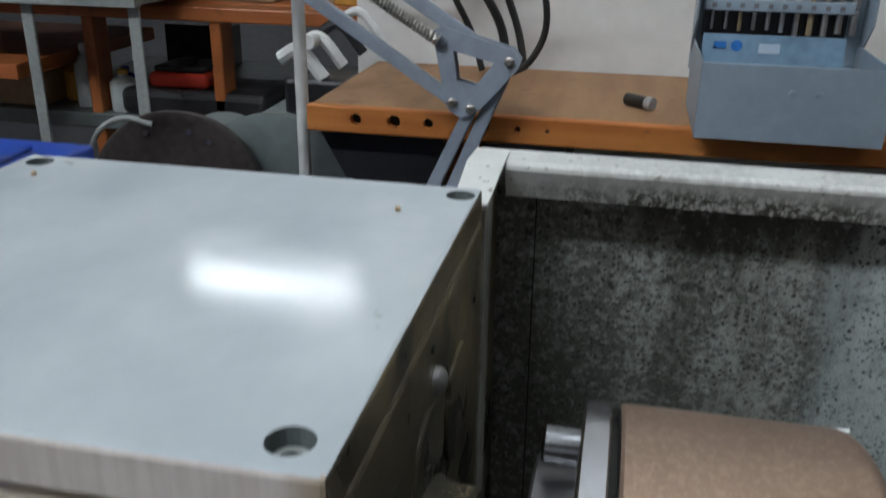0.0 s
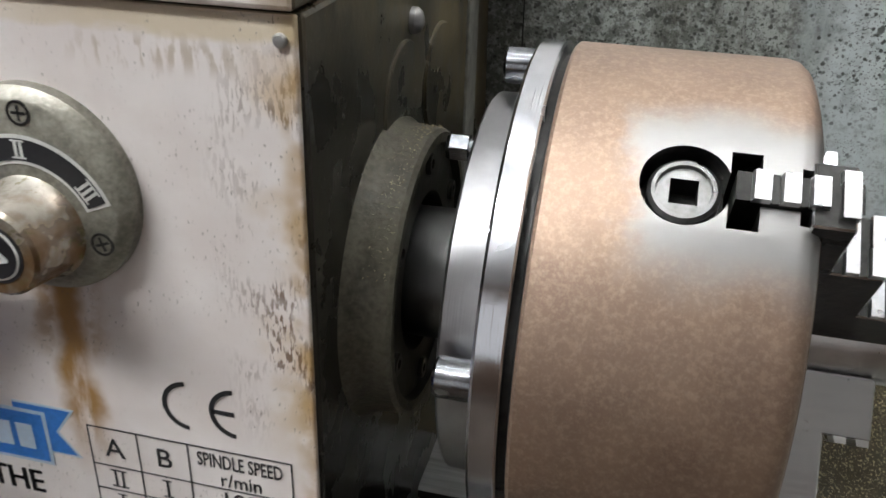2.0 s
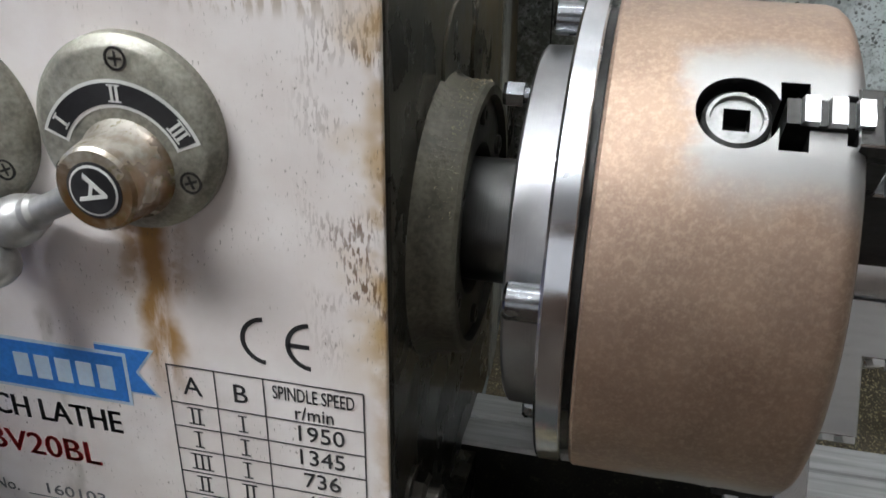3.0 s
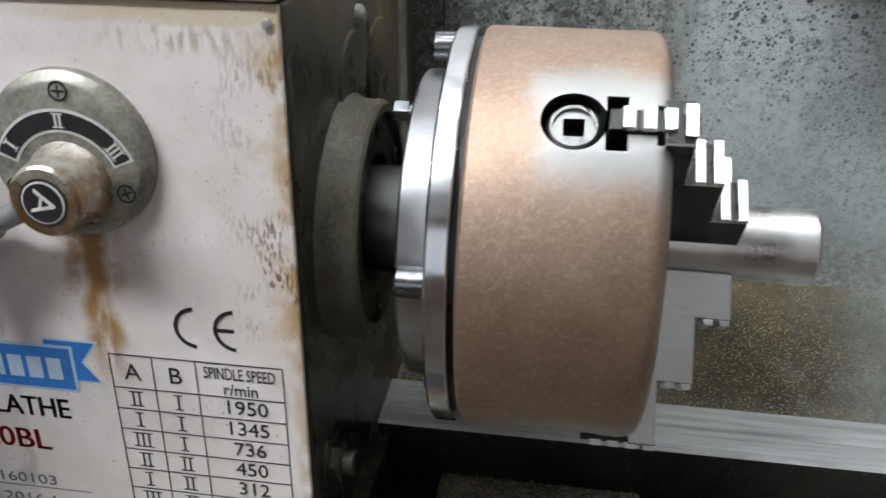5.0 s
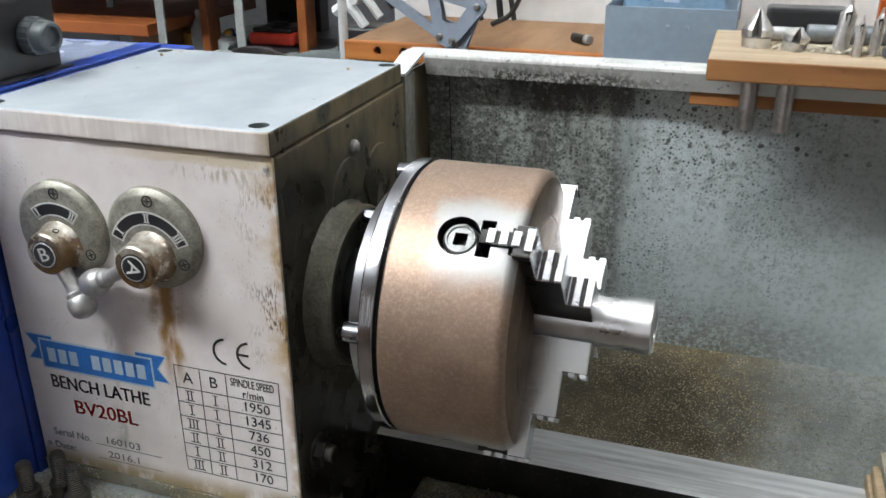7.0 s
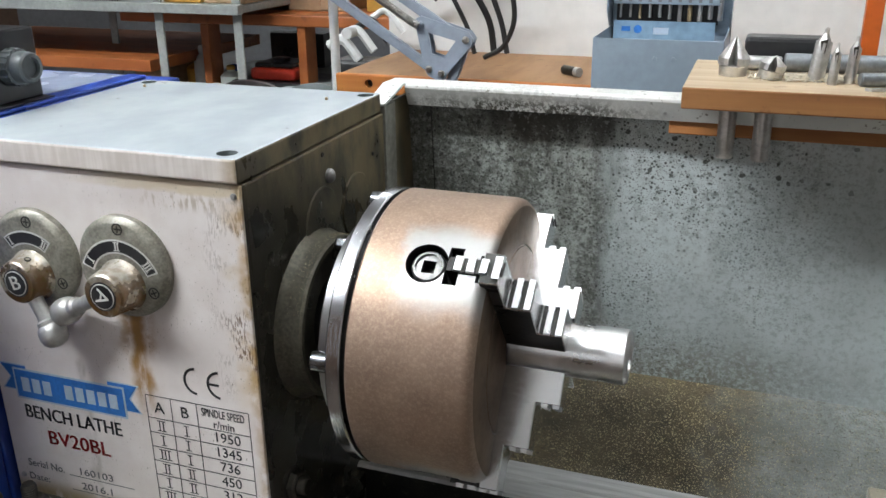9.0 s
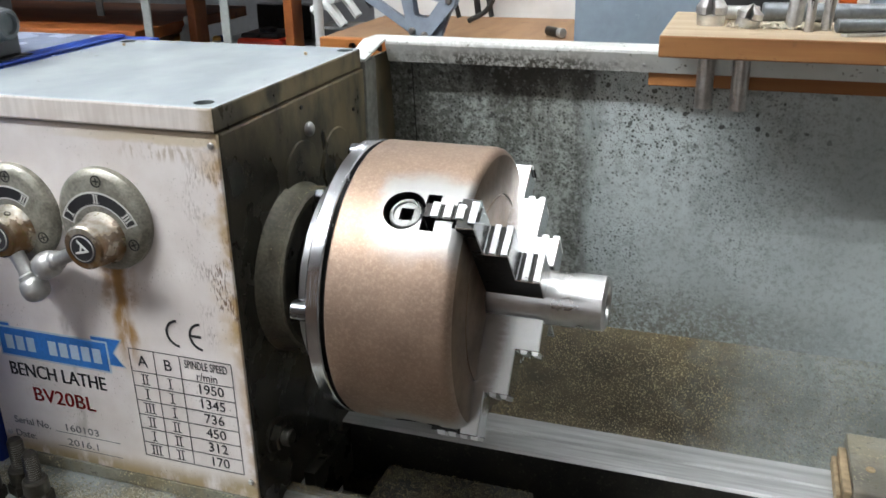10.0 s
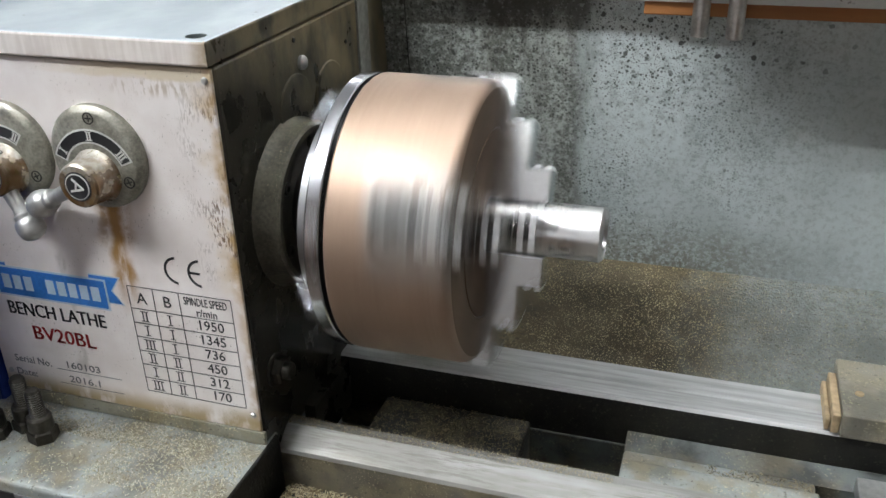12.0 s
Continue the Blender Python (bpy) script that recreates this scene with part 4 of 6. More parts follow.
# ---------------------------------------------------------------- chuck and work
def chuck():
    t = thing("lathe_chuck", 0, AX, AZ, "tarnished four-jaw lathe chuck with polished adapter ring, on the spindle", "lathe chuck")
    body = spin(B(), [(0.0430, 0.0600), (0.0434, 0.0618), (0.0442, 0.0625), (0.0912, 0.0625), (0.0934, 0.0620), (0.0950, 0.0607), (0.0960, 0.0585),
                      (0.0960, 0.0425), (0.0952, 0.0423), (0.0952, 0.0417), (0.0960, 0.0415), (0.0960, 0.0140), (0.0700, 0.0140), (0.0700, 0)], AXIS, XA, 144)
    holes = B()
    for a in JAWS:
        o, w = radial(a)
        p = AXIS + XA * 0.0705
        rod(holes, p + o * 0.0530, p + o * 0.0700, 0.0086, 40, 0.0001)
        # T slot in the face and the rim
        for x0, x1, h, r0 in ((0.0785, 0.1000, 0.0032, 0.0120), (0.0785, 0.0842, 0.0082, 0.0120), (0.0913, 0.1000, 0.0060, 0.0120)):
            prism(holes, [AXIS + XA * x + w * s + o * r0 for x, s in ((x0, -h), (x1, -h), (x1, h), (x0, h))], o * 0.06)
    body = cut(body, holes)
    # walls of bores and slots near-black: recess shade put into the colour
    for f in body.faces:
        c = f.calc_center_median() - AXIS
        r = math.hypot(c.y, c.z)
        f.material_index = 0 if (r > 0.0617 and 0.042 < c.x) or c.x > 0.0925 and r > 0.0405 and (abs(f.normal.x) > 0.2) or abs(f.normal.x) > 0.95 and c.x > 0.0945 else 1
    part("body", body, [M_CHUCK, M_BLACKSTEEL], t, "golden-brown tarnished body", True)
    part("ring_groove", spin(B(), [(0.0405, 0.0590), (0.0434, 0.0590)], AXIS, XA, 96), M_BLACKSTEEL, t, "", True)
    part("adapter_ring", spin(B(), [(0.0350, 0.0590), (0.0350, 0.0617), (0.0357, 0.0624), (0.0408, 0.0624), (0.0413, 0.0618), (0.0413, 0.0560)], AXIS, XA, 144), M_RING, t, "mirror-polished steel ring", True)
    part("back_plate", spin(B(), [(0.0250, 0.0180), (0.0250, 0.0478), (0.0257, 0.0487), (0.0345, 0.0490), (0.0351, 0.0600), (0.0352, 0.0100)], AXIS, XA, 128), M_PLATE, t, "turned steel back plate", True)
    part("spindle_nose", spin(B(), [(0.0030, 0.0172), (0.0255, 0.0176)], AXIS, XA, 64), M_SPINDLE, t, "dark spindle nose", True)
    for a in (7, 99, 187, -83):
        o, _ = radial(a)
        p = AXIS + o * 0.0557
        b = spin(B(), [(0.0350, 0.0044), (0.0275, 0.0044), (0.0268, 0.0038), (0.0268, 0.0022), (0.0295, 0.0022), (0.0295, 0)], p, XA, 28)
        part("cap_screw", b, M_CAPSCREW, t, "", True)
    for a in (76, 196):
        o, _ = radial(a)
        p = AXIS + o * 0.0407
        part("hex_bolt", hexagon(rod(B(), p + XA * 0.020, p + XA * 0.026, 0.0022, 16), p + XA * 0.0225, -XA, 0.0034, 0.0052), M_CAPSCREW, t)
    for a in JAWS:
        o, w = radial(a)
        p = AXIS + XA * 0.0705
        pin = spin(B(), [(0.0460, 0.0070), (0.0592, 0.0070), (0.0600, 0.0062), (0.0600, 0.0054), (0.0590, 0.0052), (0.0590, 0.0044), (0.0590, 0)], p, o, 44)
        sq = B()
        prism(sq, [p + o * 0.0475 + XA * u + w * v for u, v in ((-0.0027, -0.0027), (0.0027, -0.0027), (0.0027, 0.0027), (-0.0027, 0.0027))], o * 0.015)
        pin = cut(pin, sq)
        # inner socket walls near-black, painting in the shade of the recess
        for f in pin.faces:
            q = f.calc_center_median() - p
            if max(abs(q.dot(XA)), abs(q.dot(w))) < 0.0029 and q.dot(o) < 0.0588:
                f.material_index = 1
        pin = part("pinion", pin, [M_PINION, M_BLACKSTEEL], t, "key socket", True)
        part("square_recess", prism(B(), [p + o * 0.0477 + XA * u + w * v for u, v in ((-0.0027, -0.0027), (0.0027, -0.0027), (0.0027, 0.0027), (-0.0027, 0.0027))], o * 0.0004), M_DARK, pin)
        jaw(t, a, a == JAWS[0])      # this jaw's flank is black: the dark it mirrors is painted in
    return t


def jaw(t, a, dark_flank):
    """Stepped hard jaw; each outward step carries raised ground lands."""
    o, w = radial(a)

    def at(x, r, s):
        return AXIS + XA * x + o * r + w * s

    prof = [(0.0930, 0.0112), (0.1212, 0.0112), (0.1212, 0.0255), (0.1110, 0.0255), (0.1110, 0.0452), (0.1008, 0.0452), (0.1008, 0.0640), (0.0930, 0.0640)]
    b = prism(B(), [at(x, r, -0.0068) for x, r in prof], w * 0.0136)
    bmesh.ops.bevel(b, geom=[e for e in b.edges], offset=0.0004, segments=1, affect="EDGES")
    b.normal_update()
    for f in b.faces:
        f.material_index = 1 if f.normal.dot(o) > 0.9 or dark_flank and f.normal.dot(w) < -0.9 else 0
    main = part("jaw", b, [M_JAW, M_BLACKSTEEL], t, "stepped hard steel jaw")
    # nose that grips the bar
    part("nose", prism(B(), [at(0.0935, 0.0115, -0.0030), at(0.0935, 0.0115, 0.0030), at(0.0935, 0.0120, 0.0060), at(0.0935, 0.0120, -0.0060)], XA * 0.0268), M_BLACKSTEEL, main)
    # tongue running in the slot
    b = prism(B(), [at(x, r, -0.0030) for x, r in ((0.0795, 0.020), (0.0935, 0.020), (0.0935, 0.0640), (0.0795, 0.0640))], w * 0.0060)
    part("tongue", b, M_BLACKSTEEL, main)
    # lands on the outward faces
    for x0, r, s, n, x1 in ((0.0806, 0.0640, 0.0031, 4, 0.1010), (0.1011, 0.0452, 0.0066, 2, 0.1107), (0.1113, 0.0255, 0.0066, 2, 0.1210)):
        step = (x1 - x0) / n
        for k in range(n):
            u = x0 + k * step + step * (0.46 if n == 2 else 0.40)
            v = x0 + (k + 1) * step - 0.0001
            tip = s if not (n == 4 and k == 3) else 0.0048
            b = prism(B(), [at(u - step * 0.1, r - 0.0004, -tip), at(v, r - 0.0004, -tip), at(v, r + 0.0014, -tip), at(u, r + 0.0014, -tip)], w * tip * 2)
            part("land", b, M_LAND, main)
            if k < n - 1 or n == 4:
                part("groove", prism(B(), [at(v, r - 0.0004, -s), at(v + step * 0.2, r - 0.0004, -s), at(v + step * 0.2, r - 0.0001, -s), at(v, r - 0.0001, -s)], w * s * 2), M_BLACKSTEEL, main)


CHUCK = chuck()


def bar():
    t = thing("steel_bar", 0, AX, AZ, "short bright turned steel bar gripped in the chuck", "steel bar")
    part("bar_body", spin(B(), [(0.072, 0.0118), (0.1448, 0.0118), (0.1460, 0.0106), (0.1460, 0.0072), (0.1440, 0.0064), (0.1300, 0.0060), (0.1300, 0)], AXIS, XA, 80), M_BAR, t, "", True)
    part("bar_end", spin(B(), [(0.1300, 0.0059), (0.1445, 0.0063)], AXIS, XA, 48, False), M_SPINDLE, t, "bored end", True)
    return t


BAR = bar()


# ---------------------------------------------------------------- bed, tray, guard
def bed():
    t = thing("lathe_bed", 0.15, 0.01, 0.90, "worn lathe bed with ground ways and oily webs", "lathe bed")
    # rear way: flat with a shallow step and a groove
    rear = [(0.0325, 0.960), (0.0325, 0.9905), (0.0340, 0.9920), (0.0465, 0.9920), (0.0472, 0.9912), (0.0484, 0.9912), (0.0490, 0.9920), (0.0560, 0.9925), (0.0625, 0.9925), (0.0640, 0.9910), (0.0640, 0.960)]
    b = prism(B(), [(0.0, y, z) for y, z in rear], (0.62, 0, 0))
    # upright sides near-black: oil and the shade below the way
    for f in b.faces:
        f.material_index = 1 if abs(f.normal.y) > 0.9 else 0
    part("rear_way", b, [M_WAYREAR, M_OILSHADE], t, "bright ground flat way")
    front = [(-0.0445, 0.950), (-0.0445, 0.9835), (-0.0435, 0.9852), (-0.0335, 0.9922), (-0.0328, 0.9916), (-0.0320, 0.9924), (-0.0270, 0.9925), (-0.0258, 0.9912), (-0.0258, 0.950)]
    b = prism(B(), [(-0.010, y, z) for y, z in front], (0.64, 0, 0))
    for f in b.faces:
        f.material_index = 1 if abs(f.normal.y) > 0.9 else 0
    part("front_way", b, [M_WAY, M_WAYSIDE], t, "bright ground way dusted with chips")
    part("rear_web", box(B(), -0.01, 0.62, 0.046, 0.062, 0.90, 0.9595, 0.001), M_WEB, t)
    part("front_web", box(B(), -0.01, 0.62, -0.040, -0.018, 0.90, 0.9495, 0.001), M_WEB, t)
    part("rear_rib", box(B(), 0.10, 0.62, 0.0318, 0.0460, 0.90, 0.9640, 0.001), M_INNER, t, "dark painted inner wall")
    # rough sloping shelf under the rear way
    part("inner_shelf", prism(B(), [(0.160, 0.0317, 0.9735), (0.160, 0.0317, 0.9600), (0.160, 0.0190, 0.9600), (0.160, 0.0190, 0.9700)], (0.46, 0, 0)), M_INNER, t, "chipped grey inner shelf")
    # cross webs between the ways
    # first web darker: black grime, with the chuck's shadow painted in
    part("cross_web", box(B(), 0.027, 0.109, -0.0226, 0.0318, 0.930, 0.9690, 0.0015), M_WEB, t, "dark web under chips, chuck shadow painted in")
    part("web_step", box(B(), 0.046, 0.1085, -0.0224, -0.0085, 0.9692, 0.9725, 0.001), M_TRAY, t, "grey machined step")
    part("cross_web", box(B(), 0.160, 0.250, -0.0226, 0.0189, 0.930, 0.9715, 0.0015), M_TRAY, t, "grey web under chips")
    part("web_step", box(B(), 0.161, 0.249, -0.0224, -0.0020, 0.9717, 0.9830, 0.001), M_TRAY, t)
    part("pit_floor", box(B(), -0.01, 0.62, -0.0226, 0.0458, 0.900, 0.9270), M_OILSHADE, t, "black oily floor between the ways, shade painted in")
    part("cross_web", box(B(), 0.268, 0.62, -0.0226, 0.0189, 0.930, 0.9715, 0.0015), M_TRAY, t)
    part("head_foot", prism(B(), [(0.0, y, z) for y, z in ((-0.014, 0.962), (0.030, 0.962), (0.030, 0.990), (-0.014, 0.990))], (0.006, 0, 0)), M_CAST, t)
    part("feed_rod", rod(B(), (0.006, 0.012, 0.955), (0.026, 0.012, 0.955), 0.005, 20), M_DARKBOLT, t)
    return t


bed()


def tray():
    t = thing("lathe_stand", -0.073, -0.08, 0.88, "grey painted base ledge strewn with brass chips, below the front panel", "lathe stand")
    b = box(B(), -0.20, 0.002, -0.111, -0.044, 0.90, 0.9960, 0.002, 3)
    # right side near-black, painting in the shade of the gap beside it
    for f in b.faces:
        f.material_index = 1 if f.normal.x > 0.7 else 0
    part("ledge", b, [M_TRAY, M_OILSHADE], t)
    part("label_dark", box(B(), -0.20, -0.098, -0.1118, -0.1112, 0.955, 0.990), M_BLACK, t, "dark sticker")
    part("label_light", box(B(), -0.0975, -0.030, -0.1118, -0.1112, 0.955, 0.990), M_GREYPRINT, t)
    part("label_arrow", prism(B(), [(x, -0.1122, z) for x, z in ((-0.116, 0.972), (-0.108, 0.981), (-0.100, 0.972), (-0.104, 0.972), (-0.104, 0.958), (-0.112, 0.958), (-0.112, 0.972))], (0, 0.0003, 0)), M_WHITEPRINT, t)
    return t


tray()


def slide():
    t = thing("front_slide", 0.15, -0.07, 0.88, "dark oily slide cover with brass chips in front of the bed", "slide cover")
    part("cover", box(B(), 0.006, 0.62, -0.110, -0.052, 0.90, 0.9700, 0.003, 3), M_OILSHADE, t)
    part("trough", box(B(), 0.006, 0.62, -0.0515, -0.0425, 0.90, 0.9640), M_OILSHADE, t)
    part("cover_edge", box(B(), 0.0045, 0.62, -0.1125, -0.1102, 0.93, 0.9690, 0.0008), M_TRAY, t)
    part("paint_fleck", box(B(), 0.020, 0.027, -0.0715, -0.0685, 0.9701, 0.9703), M_REDPL, t, "fleck of red paint")
    return t


slide()


def guard():
    t = thing("splash_guard", 0.25, 0.13, 0.90, "grey sheet-metal splash guard, mouldy and oil-stained, behind the bed", "splash guard")
    # the sheet leans back a little towards its foot
    b = prism(B(), [(-0.0015, 0.1238, 1.1860), (-0.0015, 0.1400, 1.0155), (-0.0015, 0.1414, 1.0155), (-0.0015, 0.1252, 1.1860)], (0.7015, 0, 0))
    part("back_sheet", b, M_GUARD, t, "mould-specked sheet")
    b = prism(B(), [(0.0118, 0.1246, 1.1740), (0.0118, 0.1397, 1.0155), (0.0118, 0.1399, 1.0155), (0.0118, 0.1249, 1.1740)], (0.0005, 0, 0))
    part("crease", b, M_DARK, t)
    # lip folded towards the lathe along the top
    lip = [(0.1128, 1.1750), (0.1084, 1.1850), (0.1086, 1.1864), (0.1098, 1.1875), (0.1236, 1.1875), (0.1236, 1.1862), (0.1106, 1.1862), (0.1098, 1.1850), (0.1142, 1.1750)]
    part("top_lip", prism(B(), [(0.0030, y, z) for y, z in lip], (0.70, 0, 0)), M_LIP, t, "white folded lip with grime", False)
    # end flange behind the headstock, and the inner wall with its shade painted dark
    part("end_flange", box(B(), -0.0092, 0.0006, 0.0862, 0.1005, 0.985, 1.1790, 0.0004), M_FLANGEGREY, t, "dirty grey end flange")
    part("end_sheet", box(B(), -0.0030, -0.0016, 0.1007, 0.1410, 0.985, 1.1790), M_CAST, t, "end sheet with shade in its dark colour")
    b = prism(B(), [(-0.0085, 0.1236, 1.1862), (0.0028, 0.1236, 1.1862), (0.0028, 0.1076, 1.1862), (0.0010, 0.0850, 1.1792), (-0.0095, 0.0850, 1.1792), (-0.0092, 0.1076, 1.1862)][::-1], (0, 0, 0.0013))
    bmesh.ops.triangulate(b, faces=[f for f in b.faces if len(f.verts) > 4])
    part("end_lip", b, M_LIP, t, "white folded end lip")
    # slope that leads chips to the bed
    b = prism(B(), [(0.0, 0.1400, 1.0155), (0.0, 0.0642, 0.9700), (0.0, 0.0642, 0.9685), (0.0, 0.1405, 1.0140)], (0.70, 0, 0))
    part("chip_slope", b, M_SLOPE, t, "sloped sheet under brass dust")
    for x in (0.128, 0.142):
        part("rivet", spin(B(), [(0, 0.0011), (0.0006, 0.0009), (0.0008, 0)], (x, 0.1112, 1.1790), (0, -0.92, -0.40), 14), M_LEVER, t, "", True)
    return t


guard()


def saddle():
    t = thing("saddle_wing", 0.33, 0.05, 0.9925, "worn saddle wing with felt wiper resting on the rear way", "lathe saddle")
    part("wing", box(B(), 0.2575, 0.42, 0.0285, 0.0780, 0.9930, 1.0060, 0.0008), M_SADDLE, t)
    part("wiper_plate", box(B(), 0.2535, 0.2573, 0.0310, 0.0680, 0.9932, 1.0035, 0.0006), M_WIPER, t, "brass-coloured wiper plate")
    part("felt", box(B(), 0.2510, 0.2533, 0.0330, 0.0660, 0.9928, 0.9995, 0.0008), M_WIPER, t, "dirty felt wiper")
    part("screw", spin(B(), [(0, 0.0022), (0.0006, 0.0020), (0.0006, 0.001), (0.0003, 0.001), (0.0003, 0)], (0.2660, 0.0480, 1.0060), (0, 0, 1), 16), M_WIPER, t, "", True)
    t2 = thing("tool_block", 0.30, 0.0, 0.9716, "bright machined block lying between the ways", "steel block")
    part("block", box(B(), 0.2665, 0.33, -0.010, 0.0185, 0.9717, 0.9800, 0.0008), M_LEVER, t2)
    return t


saddle()


def stud(x, y, tall):
    """Hexagon-headed bolt standing on its head with a collar and thread."""
    z = 0.9962
    t = thing("clamp_bolt", x, y, z, "blackened clamping bolt standing on its hexagon head", "bolt", "clamping bolts")
    part("head", hexagon(B(), (x, y, z), (0, 0, 1), 0.0072, 0.0062), M_DARKBOLT, t)
    part("collar", spin(B(), [(0.006, 0.0058), (0.0065, 0.0060), (0.0125, 0.0058), (0.0135, 0.0050)], (x, y, z), (0, 0, 1), 28), M_DARKBOLT, t, "", True)
    prof, k = [(0.0130, 0.0030)], 0.0135
    while k < tall:
        prof += [(k, 0.0037), (k + 0.0006, 0.0031)]
        k += 0.0012
    prof += [(tall, 0.0035), (tall + 0.0012, 0.0028), (tall + 0.0012, 0)]
    part("thread", spin(B(), prof, (x, y, z), (0, 0, 1), 20), M_DARKBOLT, t, "threaded shank")


stud(-0.1055, -0.0800, 0.0265)
stud(-0.1190, -0.0745, 0.0275)
stud(-0.1295, -0.0850, 0.0265)


def chips(name, label, n, spots, size, mat, parent_z=None):
    """Loose swarf as many small curls; spots are (x0, x1, y0, y1, z, share)."""
    b, rng = B(), random.Random(name + str(n))
    for x0, x1, y0, y1, z, share, clump in spots:
        for _ in range(int(n * share)):
            u, v = rng.random(), rng.random()
            if clump:
                v = min(1, abs(rng.gauss(0, 0.35)))
            x, y = x0 + (x1 - x0) * u, y0 + (y1 - y0) * v
            L, wd = size * rng.uniform(0.4, 1.6), size * rng.uniform(0.12, 0.3)
            a, tilt = rng.uniform(0, math.tau), rng.uniform(-0.5, 0.5)
            d = Vector((math.cos(a) * math.cos(tilt), math.sin(a) * math.cos(tilt), math.sin(tilt)))
            s = Vector((-math.sin(a), math.cos(a), rng.uniform(-0.3, 0.3))) * wd
            zz = z(x, y) if callable(z) else z
            c = Vector((x, y, zz + abs(d.z) * L * 0.5 + wd * 0.3))
            up = Vector((0, 0, wd * rng.uniform(0.5, 1.4)))
            p = [c - d * L / 2 - s / 2, c + up - s / 2, c + d * L / 2 - s / 2, c + d * L / 2 + s / 2, c + up + s / 2, c - d * L / 2 + s / 2]
            vs = [b.verts.new(q) for q in p]
            b.faces.new((vs[0], vs[1], vs[4], vs[5]))
            b.faces.new((vs[1], vs[2], vs[3], vs[4]))
    return tagged(part(name, b, mat), label, "metal chips", kind="stuff")


chips("brass_swarf", "golden brass chips strewn over the grey base ledge", 6500,
      [(-0.070, 0.0, -0.100, -0.056, 0.9961, 0.42, False), (-0.145, -0.03, -0.074, -0.056, 0.9961, 0.38, True), (-0.15, 0.0, -0.110, -0.058, 0.9961, 0.2, False)], 0.0013, M_CHIPPALE)
chips("trough_swarf", "golden brass chips heaped in the trough before the bed", 2600,
      [(0.006, 0.14, -0.0520, -0.0430, 0.9645, 0.30, False), (0.008, 0.16, -0.0530, -0.0640, 0.9702, 0.55, True), (0.01, 0.2, -0.060, -0.085, 0.9702, 0.15, True)], 0.0026, M_CHIPS)
chips("way_swarf", "fine brass dust along the front way", 1900,
      [(-0.005, 0.16, -0.0325, -0.0262, 0.9925, 0.75, False), (-0.008, 0.016, -0.0325, -0.0262, 0.9925, 0.25, False)], 0.0009, M_CHIPS)
chips("flange_dust", "brass dust on the bearing flange", 420, [(0.003, 0.0100, -0.036, 0.018, lambda x, y: AZ + math.sqrt(max(0, 0.0380 ** 2 - (y - AX) ** 2)), 1.0, False)], 0.0008, M_CHIPS)
chips("web_swarf", "brown chips lying on the cross webs of the bed", 2600,
      [(0.028, 0.108, -0.008, 0.031, 0.9691, 0.6, False), (0.20, 0.249, 0.0, 0.018, 0.9716, 0.2, False), (0.028, 0.108, -0.0075, 0.031, 0.9691, 0.2, False)], 0.0017, M_CHIPDARK)
chips("slope_dust", "fine brass chips on the slope of the guard", 5200,
      [(0.02, 0.24, 0.137, 0.068, lambda x, y: 0.9702 + (y - 0.0642) / 0.0758 * 0.0455, 1.0, False)], 0.0008, M_CHIPS)
b = tube(B(), smooth_path([(0.188, 0.006, 0.9722), (0.198, 0.003, 0.9722), (0.208, 0.005, 0.9722), (0.218, 0.0085, 0.9722)]), 0.0005, 6)
t = thing("wire_curl", 0.2, 0.005, 0.9717, "thin bright curl of swarf on the web", "metal chip")
part("curl", b, M_LEVER, t)


# ---------------------------------------------------------------- end cover, control box
def end_cover():
    t = thing("end_cover", -0.21, 0.02, 0.90, "blue painted gear cover at the end of the headstock", "machine cover")
    part("cover_body", box(B(), -0.28, -0.1468, -0.060, 0.0860, 0.90, 1.1868, 0.0015, 3), M_BLUE, t)
    # unseen block, added to throw shade on the panel's lower left
    part("shade_block", box(B(), -0.28, -0.1474, -0.135, -0.0602, 0.9966, 1.1866, 0.0015, 3), M_BLUE, t, "blue block added before the cover to shade the panel")
    part("back_fold", box(B(), -0.28, -0.1370, 0.0862, 0.1030, 0.90, 1.1850, 0.0015, 3), M_BLUE, t, "blue fold behind the headstock")
    part("top_panel", box(B(), -0.278, -0.1600, -0.056, 0.0855, 1.1870, 1.1880, 0.0004), M_BLUETOP, t, "faded glossy top")
    part("edge_lip", box(B(), -0.1598, -0.1475, -0.058, 0.0855, 1.1870, 1.1888, 0.0006), M_BLUE, t, "bright blue edge lip")
    c = thing("control_box", -0.185, -0.005, 1.1892, "black control box with a ribbed grey knob on the blue cover", "control box")
    part("case", box(B(), -0.209, -0.1550, -0.030, 0.014, 1.1896, 1.2240, 0.001), M_BLACKBOX, c)
    part("foot", box(B(), -0.211, -0.1500, -0.031, 0.016, 1.1891, 1.1897), M_BLACKBOX, c)
    part("front_plate", box(B(), -0.2085, -0.1580, -0.0312, -0.0302, 1.192, 1.223, 0.0003), M_BOTTLE, c, "pale front plate")
    prof = [(0, 0.0088), (0.006, 0.0086), (0.0065, 0.0078), (0.012, 0.0074), (0.013, 0.0066), (0.013, 0.0050), (0.011, 0.0046), (0.011, 0)]
    k = part("knob", spin(B(), prof, (-0.1550, -0.004, 1.2068), XA, 36), M_GREYKNOB, c, "ribbed grey knob", True)
    for i in range(18):
        a = math.tau * i / 18
        part("rib", rod(B(), (-0.1545, -0.004 + 0.0086 * math.cos(a), 1.2068 + 0.0086 * math.sin(a)), (-0.1490, -0.004 + 0.0084 * math.cos(a), 1.2068 + 0.0084 * math.sin(a)), 0.0008, 6), M_GREYKNOB, k)


end_cover()


